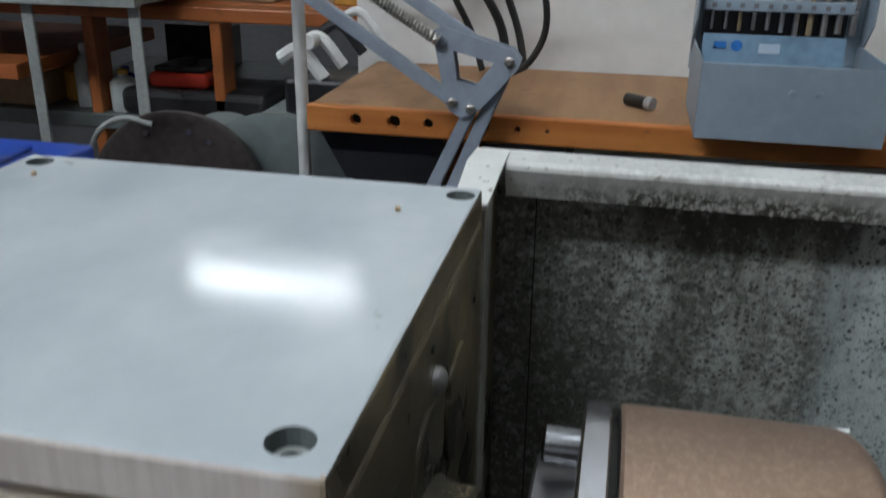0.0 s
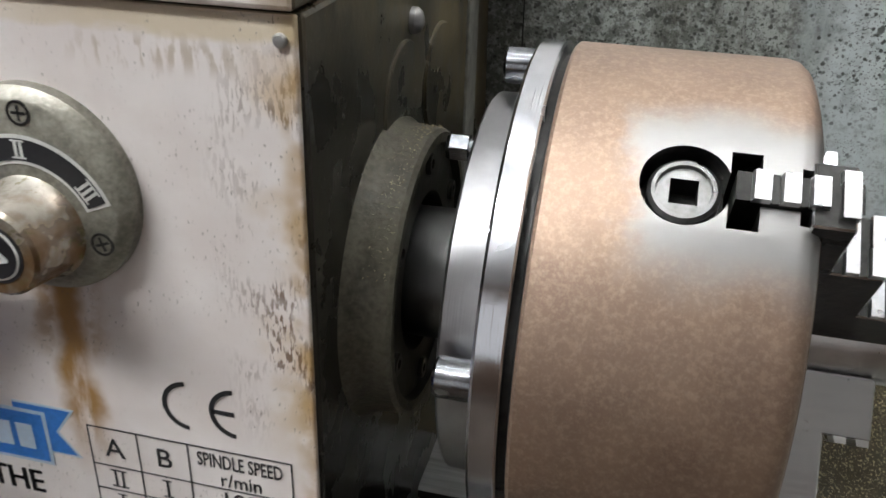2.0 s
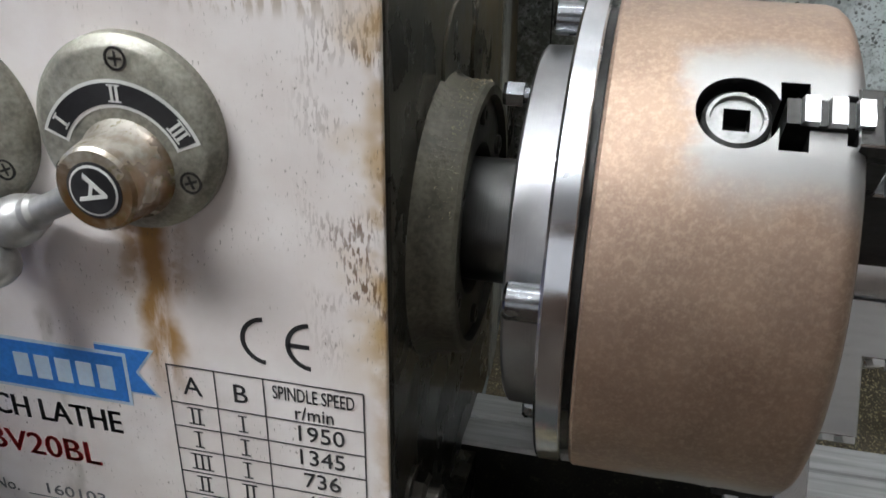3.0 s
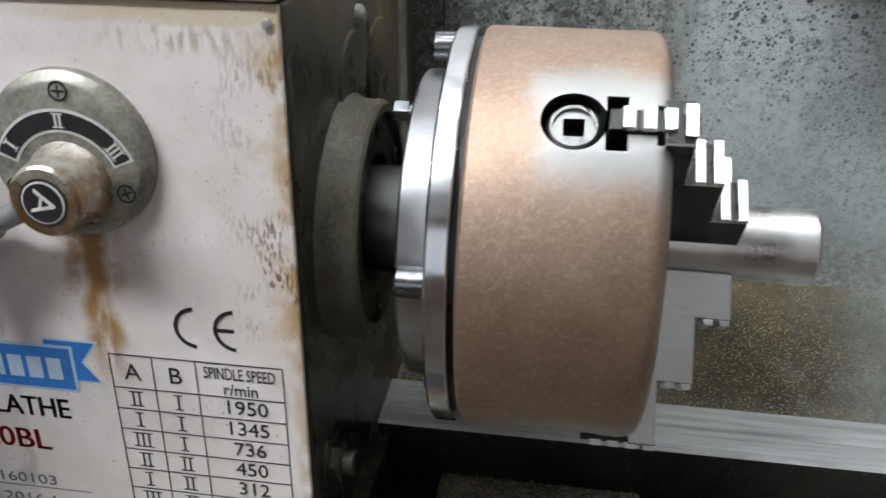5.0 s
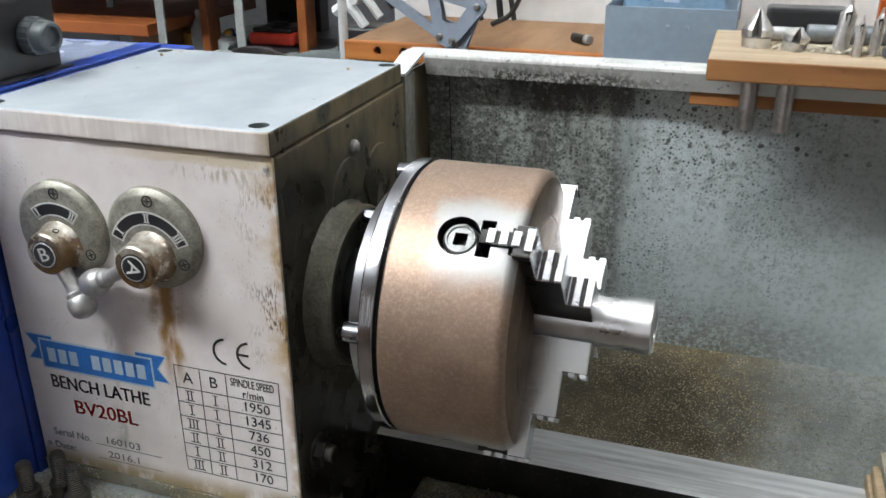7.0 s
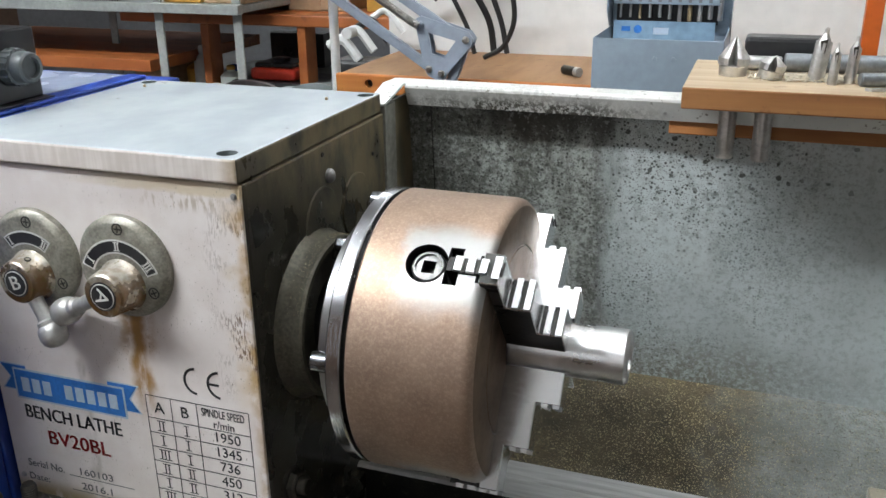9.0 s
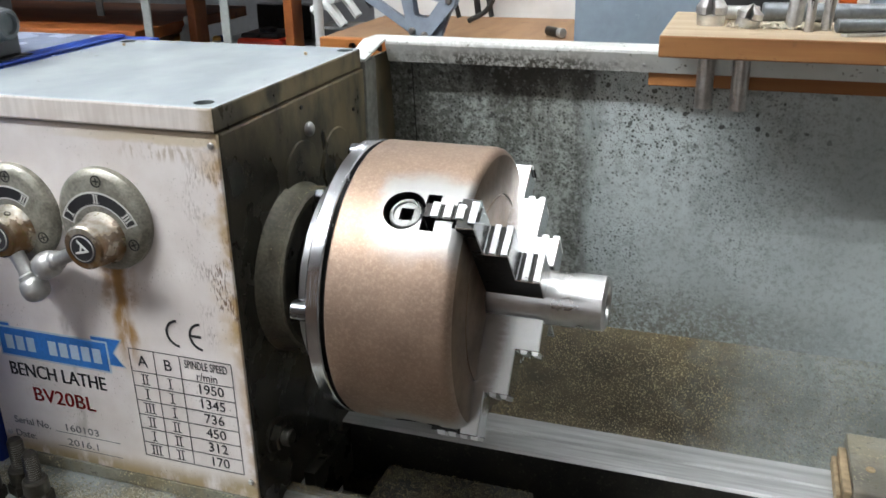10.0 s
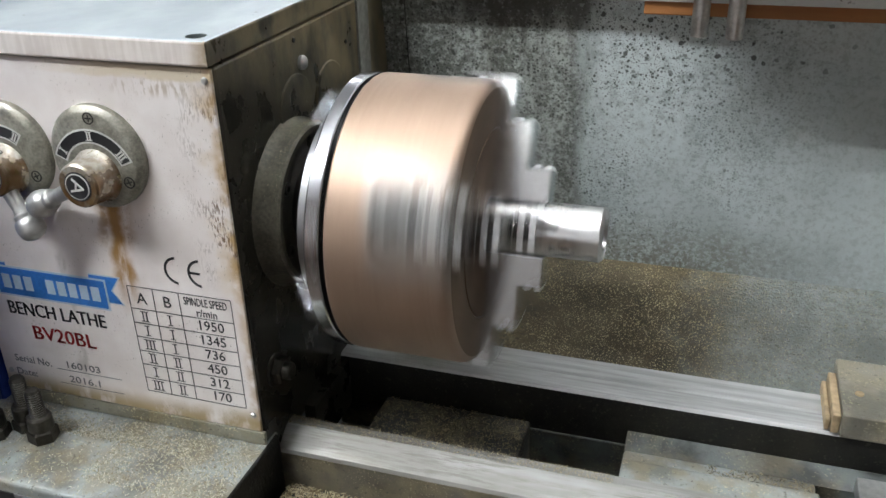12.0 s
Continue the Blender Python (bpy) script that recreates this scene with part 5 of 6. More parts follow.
# ---------------------------------------------------------------- tool rack
def rack():
    t = thing("tool_rack", 0.26, 0.10, 1.184, "wooden tool rack on the guard's lip holding cutters", "tool rack")
    b = box(B(), 0.1525, 0.46, 0.0675, 0.1500, 1.1905, 1.2005, 0.0008)
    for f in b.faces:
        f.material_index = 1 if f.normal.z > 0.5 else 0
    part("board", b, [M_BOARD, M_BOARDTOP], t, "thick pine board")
    part("batten", box(B(), 0.1440, 0.46, 0.1147, 0.1235, 1.1680, 1.1748, 0.0006), M_ORANGE, t, "orange batten under the board")
    return t


rack()


def countersink(x, y, r, tilt, shank, h):
    z = 1.2006
    t = thing("countersink", x, y, z, "bright conical countersink cutter standing in the wooden rack", "countersink bit", "cutters in the rack")
    d = Vector((tilt, 0, 1)).normalized()
    b = spin(B(), [(0, r * 0.95), (r * 0.7, r), (r * 0.75, r * 0.9)], (x, y, z), d, 32)
    part("collar", b, M_HSS, t, "", True)
    b = B()
    n = 3
    for k in range(n):
        a0, a1 = math.tau * k / n, math.tau * (k + 0.72) / n
        base = Vector((x, y, z)) + d * r * 0.78
        tip = Vector((x, y, z)) + d * h
        u = d.orthogonal().normalized()
        w = d.cross(u)
        pts = [base + (u * math.cos(a0 + (a1 - a0) * j / 5) + w * math.sin(a0 + (a1 - a0) * j / 5)) * r * 1.08 for j in range(6)]
        low = [b.verts.new(p) for p in pts]
        mid = [b.verts.new(p + d * r * 0.5) for p in pts]
        top, c = b.verts.new(tip), b.verts.new(base)
        for j in range(5):
            b.faces.new((low[j], low[j + 1], mid[j + 1], mid[j]))
            b.faces.new((mid[j], mid[j + 1], top))
        b.faces.new((low[0], mid[0], top, c))
        b.faces.new((mid[5], low[5], c, top))
    part("cutting_cone", b, M_HSS, t, "fluted cone")
    if shank:
        part("shank", rod(B(), (x, y, z - 0.0104), (x, y, 1.1905 - shank), 0.0041, 28, 0.0005), M_HSS, t, "shank below the board", True)


countersink(0.1722, 0.1040, 0.0066, 0.02, 0.0300, 0.0185)
countersink(0.1885, 0.0990, 0.0055, 0.22, 0.0292, 0.0110)


def centre_drill(x, y, r, h, tip, lean=0.0):
    z = 1.2006
    t = thing("centre_drill", x, y, z, "bright steel centre drill standing in the wooden rack", "drill bit", "cutters in the rack")
    d = Vector((lean, 0, 1)).normalized()
    part("shank", spin(B(), [(0, r), (h * 0.72, r), (h * 0.74, r * 0.96)], (x, y, z), d, 28), M_HSS, t, "", True)
    b = spin(B(), [(h * 0.72, r * 0.9), (h * 0.88, r * 0.32), (h * 0.9, r * 0.28), (h * 0.98, r * 0.28), (h, 0)], (x, y, z), d, 6)
    part("point", b, M_HSS, t, "fluted point")
    part("flute", prism(B(), [Vector((x, y, z)) + d * u + Vector((v, -r * 0.98, 0)) for u, v in ((h * 0.45, 0.0), (h * 0.76, -r * 0.5), (h * 0.80, r * 0.3), (h * 0.55, r * 0.3))], (0, 0.0006, 0)), M_DARKBOLT, t)


centre_drill(0.2085, 0.0985, 0.0036, 0.0240, 0.2, 0.10)
centre_drill(0.2150, 0.0900, 0.0020, 0.0185, 0.2, 0.04)
centre_drill(0.2225, 0.0960, 0.0024, 0.0210, 0.2, 0.06)
for x, y, z, L, r, tx, lab, mat in ((0.195, 0.1215, 1.2050, 0.080, 0.0044, 0.05, "grey steel drill shank lying on the rack", M_DULLROD),
                                    (0.2260, 0.0890, 1.2036, 0.060, 0.0030, 0.25, "round dark steel rod lying on the rack", M_DULLROD),
                                    (0.1660, 0.1220, 1.2040, 0.028, 0.0034, 0.05, "short dull steel rod lying on the rack", M_LEVER)):
    t = thing("steel_rod", x, y, z - r, lab, "steel rod", "rods on the rack")
    part("shaft", rod(B(), (x, y, z), (x + L, y + L * tx, z), r, 24, 0.0006), mat, t, "", True)
t = thing("flat_scriber", 0.235, 0.080, 1.2006, "flat pale steel strip lying on the rack", "steel strip")
part("strip", prism(B(), [(0.2275, 0.0775, 1.2008), (0.2300, 0.0760, 1.2008), (0.2620, 0.0865, 1.2008), (0.2600, 0.0885, 1.2008)], (0, 0, 0.0012)), M_LEVER, t)
chips("wood_dust", "pale shavings lying round the cutters on the board", 1500, [(0.180, 0.236, 0.092, 0.112, 1.2007, 0.45, False), (0.196, 0.206, 0.096, 0.108, 1.2012, 0.25, True), (0.2105, 0.2200, 0.094, 0.106, 1.2012, 0.30, True)], 0.0024, M_SHAVING)
t = thing("black_case", 0.20, 0.140, 1.2006, "small black case lying on the tool rack", "tool case")
part("case", box(B(), 0.176, 0.214, 0.1320, 0.1495, 1.2007, 1.2150, 0.002), M_BLACKBOX, t)
t = thing("orange_batten", 0.245, 0.20, 1.10, "upright orange painted batten behind the guard", "batten")
part("post", box(B(), 0.2350, 0.2440, 0.200, 0.208, 0.90, 1.32, 0.0006), M_ORANGEPL, t)


# ---------------------------------------------------------------- workbench and what stands on it
def workbench():
    t = thing("workbench", 0.4, 0.38, 0, "timber workbench with a drilled front edge, against the wall", "workbench")
    b = box(B(), -0.1350, 1.6, 0.3120, 0.4500, 1.1400, 1.1545, 0.001)
    part("bench_top", b, M_BENCH, t, "worn brown plywood top")
    edge = box(B(), -0.1365, 1.6, 0.3060, 0.3119, 1.1395, 1.1548, 0.0012)
    holes = B()
    for x, r in ((-0.1075, 0.0033), (-0.0855, 0.0037), (-0.0660, 0.0029), (-0.0345, 0.0024), (-0.0165, 0.0018), (-0.0005, 0.0012)):
        rod(holes, (x, 0.300, 1.1478), (x, 0.320, 1.1478), r, 20, 0.0001)
    part("front_edge", cut(edge, holes), M_BENCHEDGE, t, "orange drilled timber edge")
    # dark strip behind the drilled holes stands for the shade inside them
    part("hole_back", box(B(), -0.13, 0.01, 0.3114, 0.3118, 1.143, 1.152), M_DARK, t)
    for x in (-0.10, 1.5):
        part("leg", box(B(), x, x + 0.06, 0.33, 0.39, 0.0, 1.1395, 0.002), M_SHELFWOOD, t)
    part("dark_bracket", prism(B(), [(-0.134, 0.318, 1.139), (-0.060, 0.318, 1.139), (-0.060, 0.318, 1.095), (-0.118, 0.318, 1.110)], (0, 0.1, 0)), M_BLACKBOX, t, "black bracket under the top")


workbench()
t = thing("machine_column", -0.08, 0.36, 0.0, "grey-green machine column under the bench", "machine")
part("column", box(B(), -0.060, 0.010, 0.335, 0.40, 0.0, 1.1385, 0.003), M_STEELGREY, t)
part("dark_door", box(B(), -0.112, -0.062, 0.332, 0.40, 0.0, 1.094, 0.003), M_BLACKBOX, t)


def drill_box():
    t = thing("drill_box", 0.13, 0.31, 1.135, "open grey-blue tin drill index box on the bench edge", "drill box")
    x0, x1, y0, y1, z0, z1 = 0.0735, 0.1610, 0.2840, 0.3640, 1.1552, 1.1925
    for nm, d in (("front_wall", (x0, x1, y0, y0 + 0.001, z0, z1)), ("side_wall", (x0, x0 + 0.001, y0 + 0.001, y1, z0, z1)), ("side_wall", (x1 - 0.001, x1, y0 + 0.001, y1, z0, z1)), ("base", (x0 + 0.001, x1 - 0.001, y0 + 0.001, y1, z0, z0 + 0.001))):
        part(nm, box(B(), *d, 0.0003), M_BOX, t)
    for x in (0.1165, 0.1290):
        part("rivet", spin(B(), [(0, 0.0016), (0.0006, 0.0015), (0.0009, 0)], (x, y0, 1.1795), (0, -1, 0), 14), M_BOX, t, "", True)
    # lid standing open, with two stepped trays of drills
    part("lid", box(B(), x0 - 0.001, x1 + 0.001, y1, y1 + 0.0012, z0 + 0.02, 1.262, 0.0004), M_BOX, t, "open lid")
    for x in (x0 - 0.001, x1):
        part("lid_side", prism(B(), [(x, y1, 1.185), (x, y1, 1.262), (x, y1 - 0.022, 1.262), (x, y1 - 0.022, 1.205)], (0.001, 0, 0)), M_BOX, t)
    part("card", box(B(), x0 + 0.004, x1 - 0.010, 0.3480, 0.3488, 1.170, 1.1975), M_BOXIN, t, "blue printed card")
    part("card_spot", spin(B(), [(0, 0.0030), (0.0003, 0.0030), (0.0003, 0)], (0.0955, 0.3479, 1.1915), (0, -1, 0), 24), M_BLUEPRINT, t)
    part("card_bar", box(B(), 0.0835, 0.0900, 0.3475, 0.3479, 1.1900, 1.1935), M_BLUEPRINT, t)
    part("card_bar", box(B(), 0.1070, 0.1180, 0.3475, 0.3479, 1.1880, 1.1930), M_PALEPRINT, t)
    rng = random.Random(4)
    for r, (y, z) in enumerate(((0.3490, 1.2125), (0.3500, 1.2350))):
        part("drill_tray", box(B(), x0 + 0.003, x1 - 0.008, y, y + 0.010, z - 0.0030, z + 0.0030, 0.0006), M_BOX, t, "grey tray")
        # black sheet standing for the shade below each tray
        part("tray_shadow", box(B(), x0 + 0.004, x1 - 0.009, y + 0.011, y + 0.0125, z - 0.0180, z - 0.0031), M_BLACKBOX, t)
        for k in range(11):
            x = x0 + 0.008 + k * 0.0072
            q = 0.0008 + 0.00012 * k
            part("drill_bit", rod(B(), (x, y + 0.004, z - 0.0125 - rng.uniform(0, 0.003)), (x, y + 0.004, z + 0.009 + k * 0.0003), q, 10), M_HSS if k % 5 != 2 else M_WIPER, t)
            part("size_mark", box(B(), x - 0.0012, x + 0.0012, y - 0.0004, y, z - 0.0012, z + 0.0012), M_GREYPRINT, t)


drill_box()
t = thing("toolholder", 0.047, 0.345, 1.1547, "small dark steel toolholder lying on the bench", "tool bit")
part("shank", rod(B(), (0.0400, 0.3520, 1.1585), (0.0520, 0.3420, 1.1585), 0.0036, 16), M_DARKBOLT, t, "", True)
part("ferrule", rod(B(), (0.0510, 0.3428, 1.1585), (0.0545, 0.3400, 1.1585), 0.0038, 16), M_LEVER, t, "bright end", True)


def second_index():
    t = thing("drill_stand", 0.28, 0.33, 1.1547, "grey drill stand full of bits on the bench", "drill stand")
    part("stand", box(B(), 0.268, 0.345, 0.345, 0.365, 1.1549, 1.2300, 0.001), M_BOX, t)
    for z in (1.212, 1.2350):
        part("tier", box(B(), 0.266, 0.347, 0.3330, 0.345, z - 0.0025, z + 0.0025, 0.0006), M_POST, t)
        for k in range(14):
            x = 0.270 + k * 0.0055
            part("drill_bit", rod(B(), (x, 0.3365, z - 0.015), (x, 0.3365, z + 0.010), 0.0012, 8), M_HSS, t)


second_index()


def task_lamp():
    t = thing("task_lamp", -0.04, 0.29, 1.0, "grey sprung task lamp arm clamped behind the lathe", "task lamp")
    y = 0.287
    # triangular joint plate with a window
    outer = [(-0.0600, 1.2005), (-0.0550, 1.2035), (-0.0180, 1.1930), (-0.0145, 1.1880), (-0.0160, 1.1830), (-0.0375, 1.1585), (-0.0440, 1.1570), (-0.0500, 1.1600), (-0.0525, 1.1640)]
    inner = [(-0.0490, 1.1915), (-0.0278, 1.1862), (-0.0372, 1.1738), (-0.0468, 1.1762)]
    b = B()
    prism(b, [(x, y, z) for x, z in outer], (0, 0.0012, 0))
    hole = B()
    prism(hole, [(x, y - 0.01, z) for x, z in inner], (0, 0.03, 0))
    plate = cut(b, hole)
    part("joint_plate", plate, M_LAMP, t, "grey triangular joint plate")
    b = B()
    prism(b, [(x, y + 0.0085, z) for x, z in outer], (0, 0.0012, 0))
    hole = B()
    prism(hole, [(x, y - 0.01, z) for x, z in inner], (0, 0.03, 0))
    part("joint_plate", cut(b, hole), M_LAMP, t)
    for x, z, r in ((-0.0560, 1.1965, 0.0034), (-0.0200, 1.1872, 0.0026), (-0.0392, 1.1620, 0.0026), (-0.0490, 1.1648, 0.0026)):
        part("pivot", spin(B(), [(-0.011, r * 0.7), (0, r * 0.7), (0.0002, r), (0.0012, r), (0.0020, r * 0.6), (0.0020, 0)], (x, y, z), (0, -1, 0), 18), M_LAMP if r > 0.003 else M_SPRING, t, "", True)

    def link(x0, z0, x1, z1, wd, yy, name="arm"):
        d = Vector((x1 - x0, 0, z1 - z0)).normalized()
        n = Vector((-d.z, 0, d.x)) * wd / 2
        p, q = Vector((x0, yy, z0)), Vector((x1, yy, z1))
        b = prism(B(), [p - n, q - n, q + n, p + n], (0, 0.0055, 0))
        bmesh.ops.bevel(b, geom=[e for e in b.edges], offset=0.0007, segments=2, affect="EDGES")
        part(name, b, M_LAMP, t)

    link(-0.0490, 1.1648, -0.1900, 1.2560, 0.0068, y + 0.002)
    link(-0.0300, 1.1905, -0.1720, 1.2785, 0.0068, y + 0.002)
    link(-0.0392, 1.1620, -0.0720, 1.0900, 0.0070, y + 0.002, "lower_arm")
    link(-0.0200, 1.1872, -0.0600, 1.0900, 0.0070, y + 0.003, "lower_arm")
    p, q = Vector((-0.0560, y - 0.0030, 1.1965)), Vector((-0.1750, y - 0.0030, 1.2700))
    part("spring_core", rod(B(), p, q, 0.0022, 16), M_SPRING, t, "", True)
    d = (q - p).normalized()
    u, w = d.orthogonal().normalized(), d.cross(d.orthogonal().normalized())
    n = 70
    part("spring", tube(B(), [p + d * ((q - p).length * k / (n * 8)) + (u * math.cos(k * math.tau / 8) + w * math.sin(k * math.tau / 8)) * 0.0027 for k in range(n * 8 + 1)], 0.0006, 5), M_SPRING, t, "coiled steel spring", True)
    part("clamp_post", rod(B(), (-0.066, y + 0.005, 0.90), (-0.066, y + 0.005, 1.092), 0.006, 20), M_LAMP, t, "", True)
    part("clamp_foot", box(B(), -0.09, -0.04, y - 0.02, y + 0.03, 0.88, 0.90, 0.002), M_LAMP, t)


task_lamp()
t = thing("machine_stand", 0.2, 0.0, 0, "grey steel cabinet stand carrying the lathe", "machine stand")
part("cabinet", box(B(), -0.35, 0.75, -0.12, 0.325, 0.0, 0.90, 0.004), M_STEELGREY, t)


def cable(name_label, pts, r=0.0022):
    t = thing("cable", *pts[0], name_label, "cable", "cables on the wall")
    part("sheath", tube(B(), smooth_path(pts), r, 8), M_RUBBER, t, "", True)


cable("black cable looped over the bench", [(-0.085, 0.40, 1.205), (-0.060, 0.40, 1.222), (-0.035, 0.395, 1.232), (-0.016, 0.392, 1.215), (-0.012, 0.392, 1.190), (-0.022, 0.395, 1.168), (-0.040, 0.40, 1.1575)])
cable("black cable hanging on the wall", [(-0.100, 0.42, 1.25), (-0.078, 0.42, 1.21), (-0.062, 0.42, 1.180), (-0.055, 0.42, 1.1572)])
cable("black cable hanging on the wall", [(-0.085, 0.43, 1.26), (-0.062, 0.43, 1.215), (-0.045, 0.43, 1.185), (-0.040, 0.43, 1.1572)], 0.003)
cable("black cable hanging on the wall", [(-0.070, 0.43, 1.27), (-0.048, 0.43, 1.22), (-0.034, 0.43, 1.185), (-0.028, 0.43, 1.1572)], 0.0025)
cable("black cable draped along the wall", [(-0.16, 0.42, 1.235), (-0.12, 0.42, 1.215), (-0.09, 0.42, 1.222), (-0.05, 0.42, 1.245), (-0.03, 0.42, 1.27)], 0.003)


def grinder():
    t = thing("bench_grinder", -0.22, 0.33, 0.9, "dark bench grinder with a round wheel guard, on a grey stand", "bench grinder")
    d = Vector((0.12, -1, 0.05)).normalized()
    c = Vector((-0.222, 0.310, 1.0905))
    part("wheel_guard", spin(B(), [(-0.010, 0.052), (0.0, 0.0540), (0.002, 0.0535), (0.0025, 0.0515), (0.0020, 0.049), (0.0015, 0.012), (0.0015, 0)], c, d, 64), M_GRIND, t, "dark scratched wheel guard", True)
    for a in (58, 75, 112):
        p = c + Vector((math.cos(radians(a)), 0, math.sin(radians(a)))) * 0.044 + d * 0.003
        part("cover_screw", spin(B(), [(0, 0.0020), (0.0008, 0.0018), (0.0008, 0)], p, d, 12), M_BOLT, t, "", True)
    part("motor", rod(B(), c - d * 0.012, c - d * 0.10, 0.036, 40, 0.004), M_STEELGREY, t, "", True)
    part("rear_guard", spin(B(), [(0.0, 0.050), (0.02, 0.052), (0.022, 0.046)], c + Vector((0.045, 0.05, -0.005)), d, 48), M_STEELGREY, t, "grey second guard", True)
    part("spark_arm", tube(B(), smooth_path([(-0.282, 0.312, 1.112), (-0.270, 0.310, 1.130), (-0.252, 0.308, 1.139), (-0.234, 0.309, 1.136)]), 0.0018, 8), M_POST, t, "bent steel arm", True)
    part("pedestal", box(B(), -0.25, -0.15, 0.34, 0.42, 0.0, 1.06, 0.004), M_STEELGREY, t)


grinder()
t = thing("pipe_post", -0.1475, 0.330, 0, "pale upright steel pipe behind the lathe", "pipe")
part("pipe", rod(B(), (-0.1475, 0.330, 0.0), (-0.1475, 0.330, 1.2150), 0.0038, 20), M_WHITEPL, t, "", True)
t = thing("wall_clamp", -0.15, 0.40, 1.15, "white plastic spring clamps piled at the bench end", "clamp")
rng = random.Random(8)
for k in range(4):
    x, z = -0.170 + 0.012 * k, 1.152 + 0.008 * k
    a = [(x - 0.018, 0.40 + 0.006 * k, z + 0.010), (x - 0.004, 0.40 + 0.006 * k, z + 0.016), (x + 0.012, 0.40 + 0.006 * k, z - 0.002)]
    part("jaw", tube(B(), smooth_path(a), 0.0048 - 0.0006 * k, 8), M_WHITEPL if k != 2 else M_BLACKBOX, t, "", True)
part("pivot", rod(B(), (-0.165, 0.39, 1.175), (-0.165, 0.41, 1.175), 0.005, 16), M_WHITEPL, t, "", True)
part("foot", box(B(), -0.185, -0.140, 0.395, 0.43, 1.1247, 1.150, 0.003), M_BLACKBOX, t)
t = thing("side_table", -0.15, 0.42, 0, "small grey table at the bench end", "table")
part("table_top", box(B(), -0.205, -0.137, 0.37, 0.445, 1.110, 1.1245, 0.002), M_STEELGREY, t)
for x in (-0.200, -0.155):
    part("leg", box(B(), x, x + 0.012, 0.40, 0.412, 0, 1.1098), M_POST, t)


# ---------------------------------------------------------------- shelving in the background
def shelving():
    t = thing("timber_bench", -0.6, 0.85, 0, "orange varnished timber bench frame behind the lathe", "workbench")
    part("top_rail", box(B(), -0.66, -0.160, 0.70, 0.735, 1.139, 1.154, 0.002), M_SHELFWOOD, t)
    part("board", box(B(), -0.66, -0.160, 0.735, 1.05, 1.144, 1.155, 0.002), M_SHELFWOOD, t)
    for x in (-0.535, -0.388):
        part("leg", box(B(), x, x + 0.013, 0.705, 0.735, 0.0, 1.1388, 0.002), M_SHELFWOOD, t)
    part("low_shelf", box(B(), -0.66, -0.160, 0.70, 1.05, 1.018, 1.035, 0.002), M_STEELGREY, t, "grey lower shelf")
    part("dark_back", box(B(), -0.60, -0.50, 1.00, 1.03, 1.035, 1.09), M_BLACKBOX, t, "dark clutter at the back")
    s = thing("steel_shelf", -0.8, 0.6, 0, "grey slotted-angle steel shelving with boxes on it", "shelving")
    for x, y in ((-0.542, 0.62), (-0.428, 0.62), (-0.72, 0.75), (-0.95, 0.62)):
        part("upright", box(B(), x, x + 0.012, y, y + 0.003, 0.0, 1.55, 0.0008), M_POST, s)
        part("upright", box(B(), x, x + 0.002, y + 0.0032, y + 0.014, 0.0, 1.55, 0.0008), M_POST, s)
    part("shelf_board", box(B(), -1.30, -0.416, 0.624, 0.90, 1.163, 1.172, 0.001), M_POST, s)
    part("shelf_lip", box(B(), -1.30, -0.412, 0.608, 0.6195, 1.162, 1.174, 0.001), M_POST, s)
    part("low_board", box(B(), -1.30, -0.56, 0.624, 0.90, 1.085, 1.100, 0.001), M_SHELFWOOD, s)
    for x, w, h, mat, lab in ((-0.54, 0.055, 0.05, M_YELLOW, "yellow cardboard box on the steel shelf"), (-0.48, 0.06, 0.06, M_CARD, "brown cardboard box on the steel shelf"), (-0.68, 0.07, 0.05, M_BLACKBOX, "dark plastic tub on the steel shelf"), (-0.80, 0.09, 0.06, M_POST, "grey tin box on the steel shelf")):
        c = thing("storage_box", x, 0.68, 1.1722, lab, "box", "boxes on the shelf")
        part("carton", box(B(), x, x + w, 0.64, 0.74, 1.1724, 1.1724 + h, 0.0015), mat, c)
        part("flap", box(B(), x + 0.002, x + w - 0.002, 0.6385, 0.6398, 1.1724 + h * 0.62, 1.1724 + h * 0.97, 0.0004), mat, c)


shelving()
for x, w, lab, mat in ((-0.305, 0.075, "yellow carton on the timber bench", M_YELLOW), (-0.42, 0.09, "brown carton on the timber bench", M_CARD), (-0.52, 0.07, "brown carton on the timber bench", M_CARD)):
    t = thing("carton", x, 0.78, 1.1552, lab, "box", "cartons on the bench")
    part("carton_body", box(B(), x, x + w, 0.745, 0.83, 1.1554, 1.1554 + w * 0.62, 0.002), mat, t)
    part("tape", box(B(), x + w * 0.4, x + w * 0.55, 0.7435, 0.7448, 1.1554, 1.1554 + w * 0.62), M_CARD, t)


def multimeter():
    t = thing("multimeter", -0.43, 0.76, 1.0645, "red and black multimeter lying on the grey shelf", "multimeter")
    part("holster", box(B(), -0.470, -0.400, 0.715, 0.78, 1.0645, 1.081, 0.006, 3), M_REDPL, t, "red rubber holster")
    part("face", box(B(), -0.464, -0.406, 0.720, 0.775, 1.0808, 1.087, 0.002), M_BLACKBOX, t, "black face")
    part("dial", rod(B(), (-0.435, 0.745, 1.0865), (-0.435, 0.745, 1.092), 0.012, 20), M_BLACKBOX, t)
    c = thing("folded_cloth", -0.42, 0.75, 1.035, "black cloth pile under the meter on the shelf", "cloth")
    part("cloth", box(B(), -0.500, -0.330, 0.705, 0.80, 1.0352, 1.0640, 0.008, 3), M_BLACKBOX, c)


multimeter()


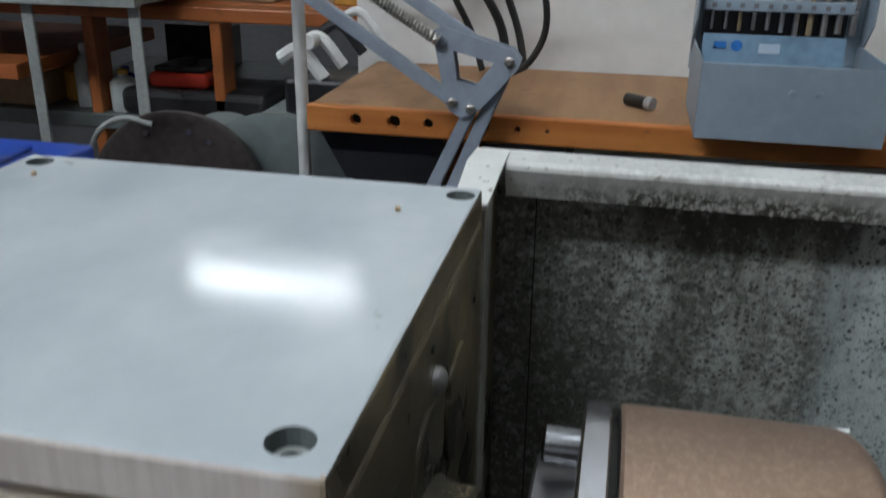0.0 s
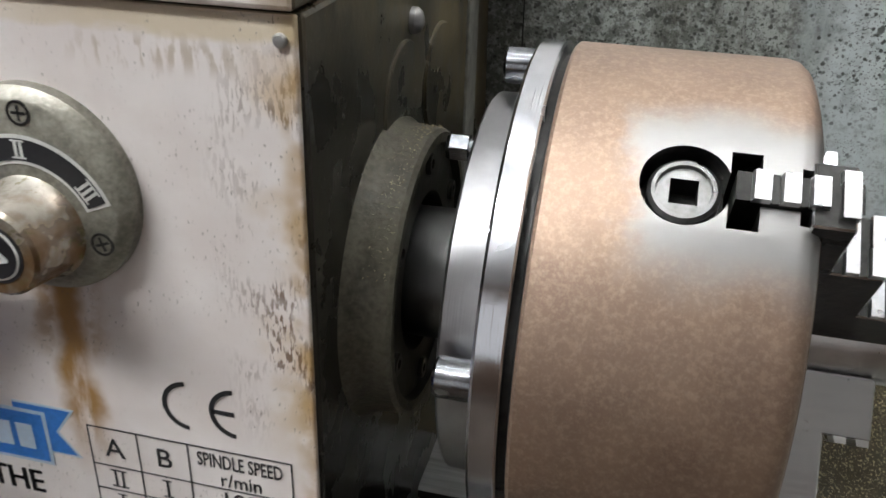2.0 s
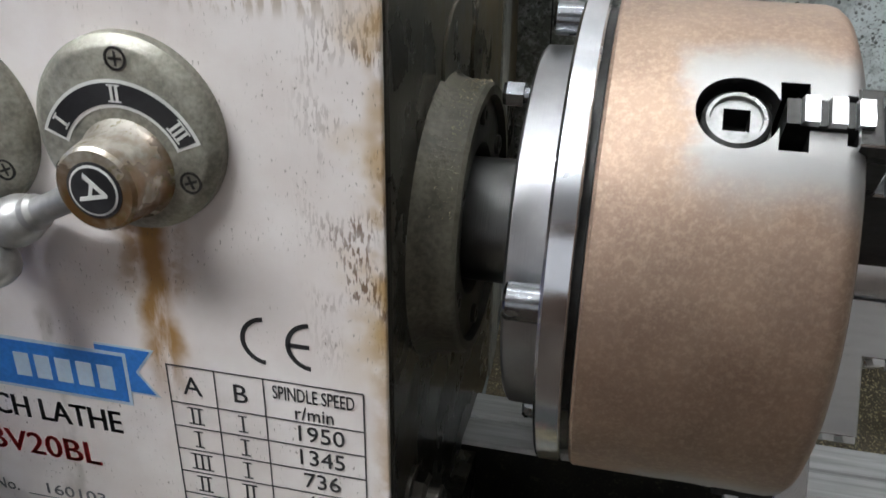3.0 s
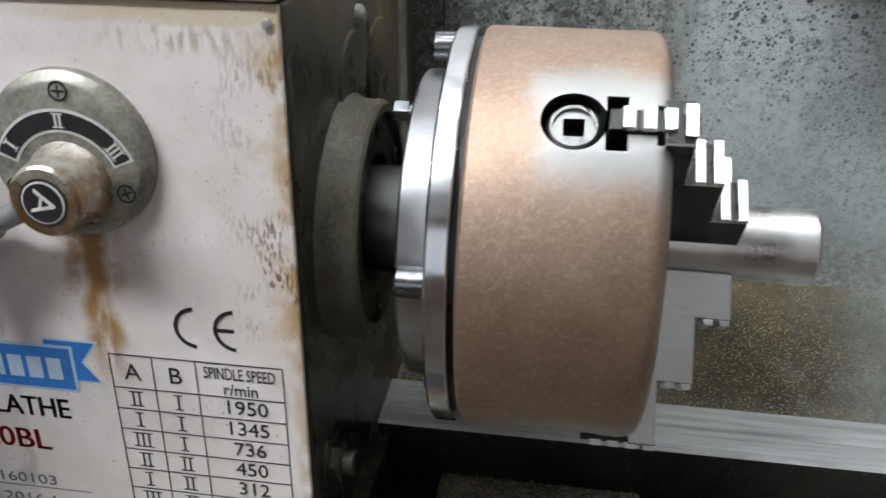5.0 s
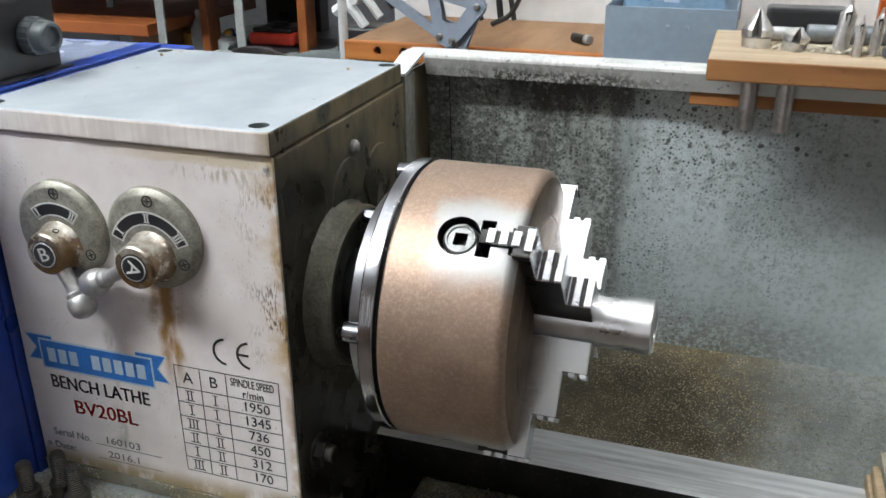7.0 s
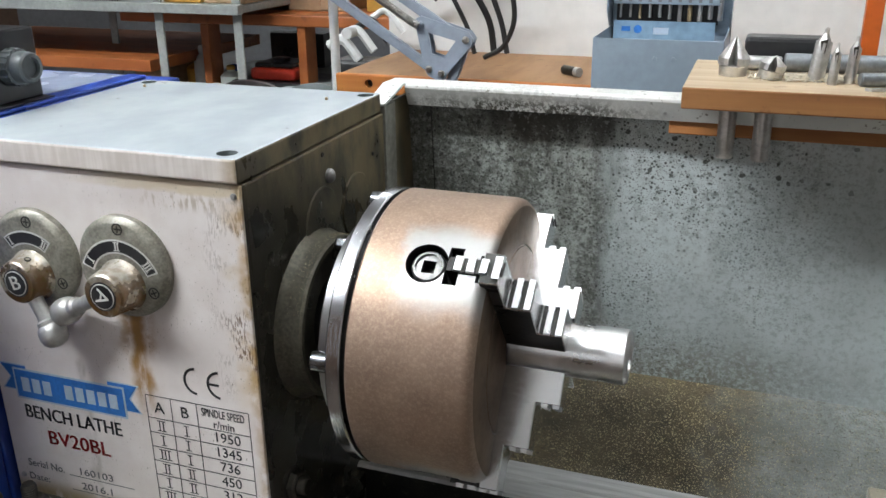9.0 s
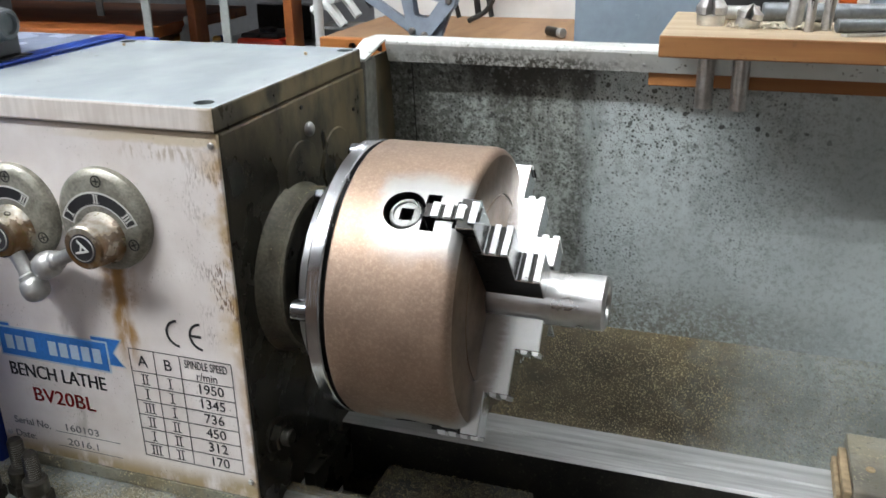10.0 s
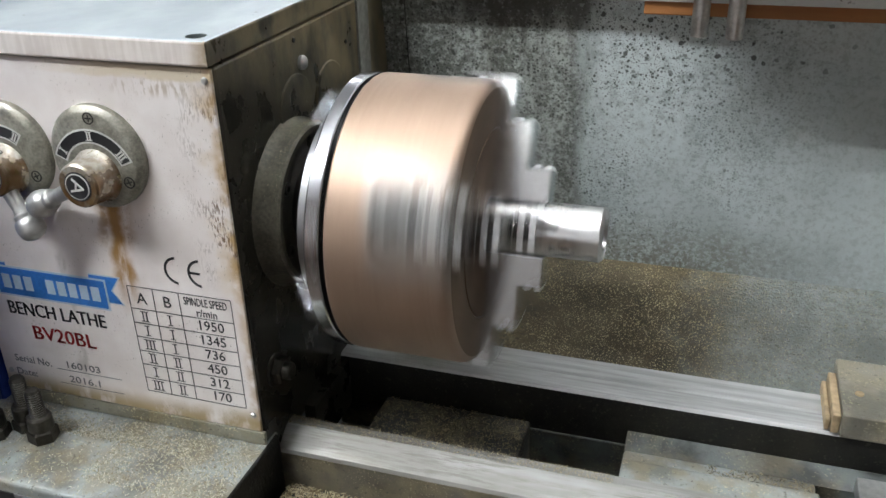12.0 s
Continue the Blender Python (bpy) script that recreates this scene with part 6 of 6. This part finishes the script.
def bottle(x, y, z, r, h, lab, mat, cap):
    t = thing("bottle", x, y, z, lab, "bottle", "bottles on the shelf")
    part("flask", spin(B(), [(0, r * 0.95), (0.002, r), (h * 0.68, r), (h * 0.78, r * 0.7), (h * 0.83, r * 0.36), (h * 0.88, r * 0.34)], (x, y, z), (0, 0, 1), 24), mat, t, "", True)
    part("cap", spin(B(), [(h * 0.88, r * 0.42), (h * 0.97, r * 0.40), (h, r * 0.25), (h, 0)], (x, y, z), (0, 0, 1), 16), cap, t, "", True)


bottle(-0.556, 0.735, 1.0352, 0.0125, 0.070, "milky plastic squeeze bottle on the shelf", M_BOTTLE, M_WHITEPL)
bottle(-0.505, 0.725, 1.0352, 0.015, 0.046, "clear jar with a yellow label on the shelf", M_BOTTLE, M_YELLOW)
bottle(-0.535, 0.780, 1.0352, 0.012, 0.038, "small blue plastic bottle on the shelf", M_BLUE, M_BLUE)
bottle(-0.585, 0.770, 1.0352, 0.020, 0.048, "orange tin with a cap on the shelf", M_YELLOW, M_YELLOW)
t = thing("carton", -0.62, 0.73, 1.0352, "plain brown carton on the lower shelf", "box")
part("carton_body", box(B(), -0.658, -0.600, 0.715, 0.80, 1.0354, 1.075, 0.002), M_CARD, t)


# ---------------------------------------------------------------- what moves
def turned(t):
    """Degrees by which the chuck has turned: it starts after 11.2 s and runs up within half a second."""
    rows = ((0, 0), (11.22, 0), (11.26, -2), (11.3, -10), (11.35, -26), (11.4, -49), (11.45, -90), (11.5, -139), (11.55, -206), (11.6, -285), (11.65, -380), (11.7, -479))
    for (a, p), (b, q) in zip(rows, rows[1:]):
        if t <= b + 1e-4:
            return p + (q - p) * max(0, (t - a)) / (b - a)
    return -479 - (t - 11.7) * 2100


def motions():
    rows = [(0.0, 0.0), (11.2, 0.0)] + [(11.2333 + k / 30, turned(11.2333 + k / 30)) for k in range(24)]
    for ob in (CHUCK, BAR):
        walk(ob, [(t, pose(0, AX, AZ, -a, 0, 0)) for t, a in rows])


motions()
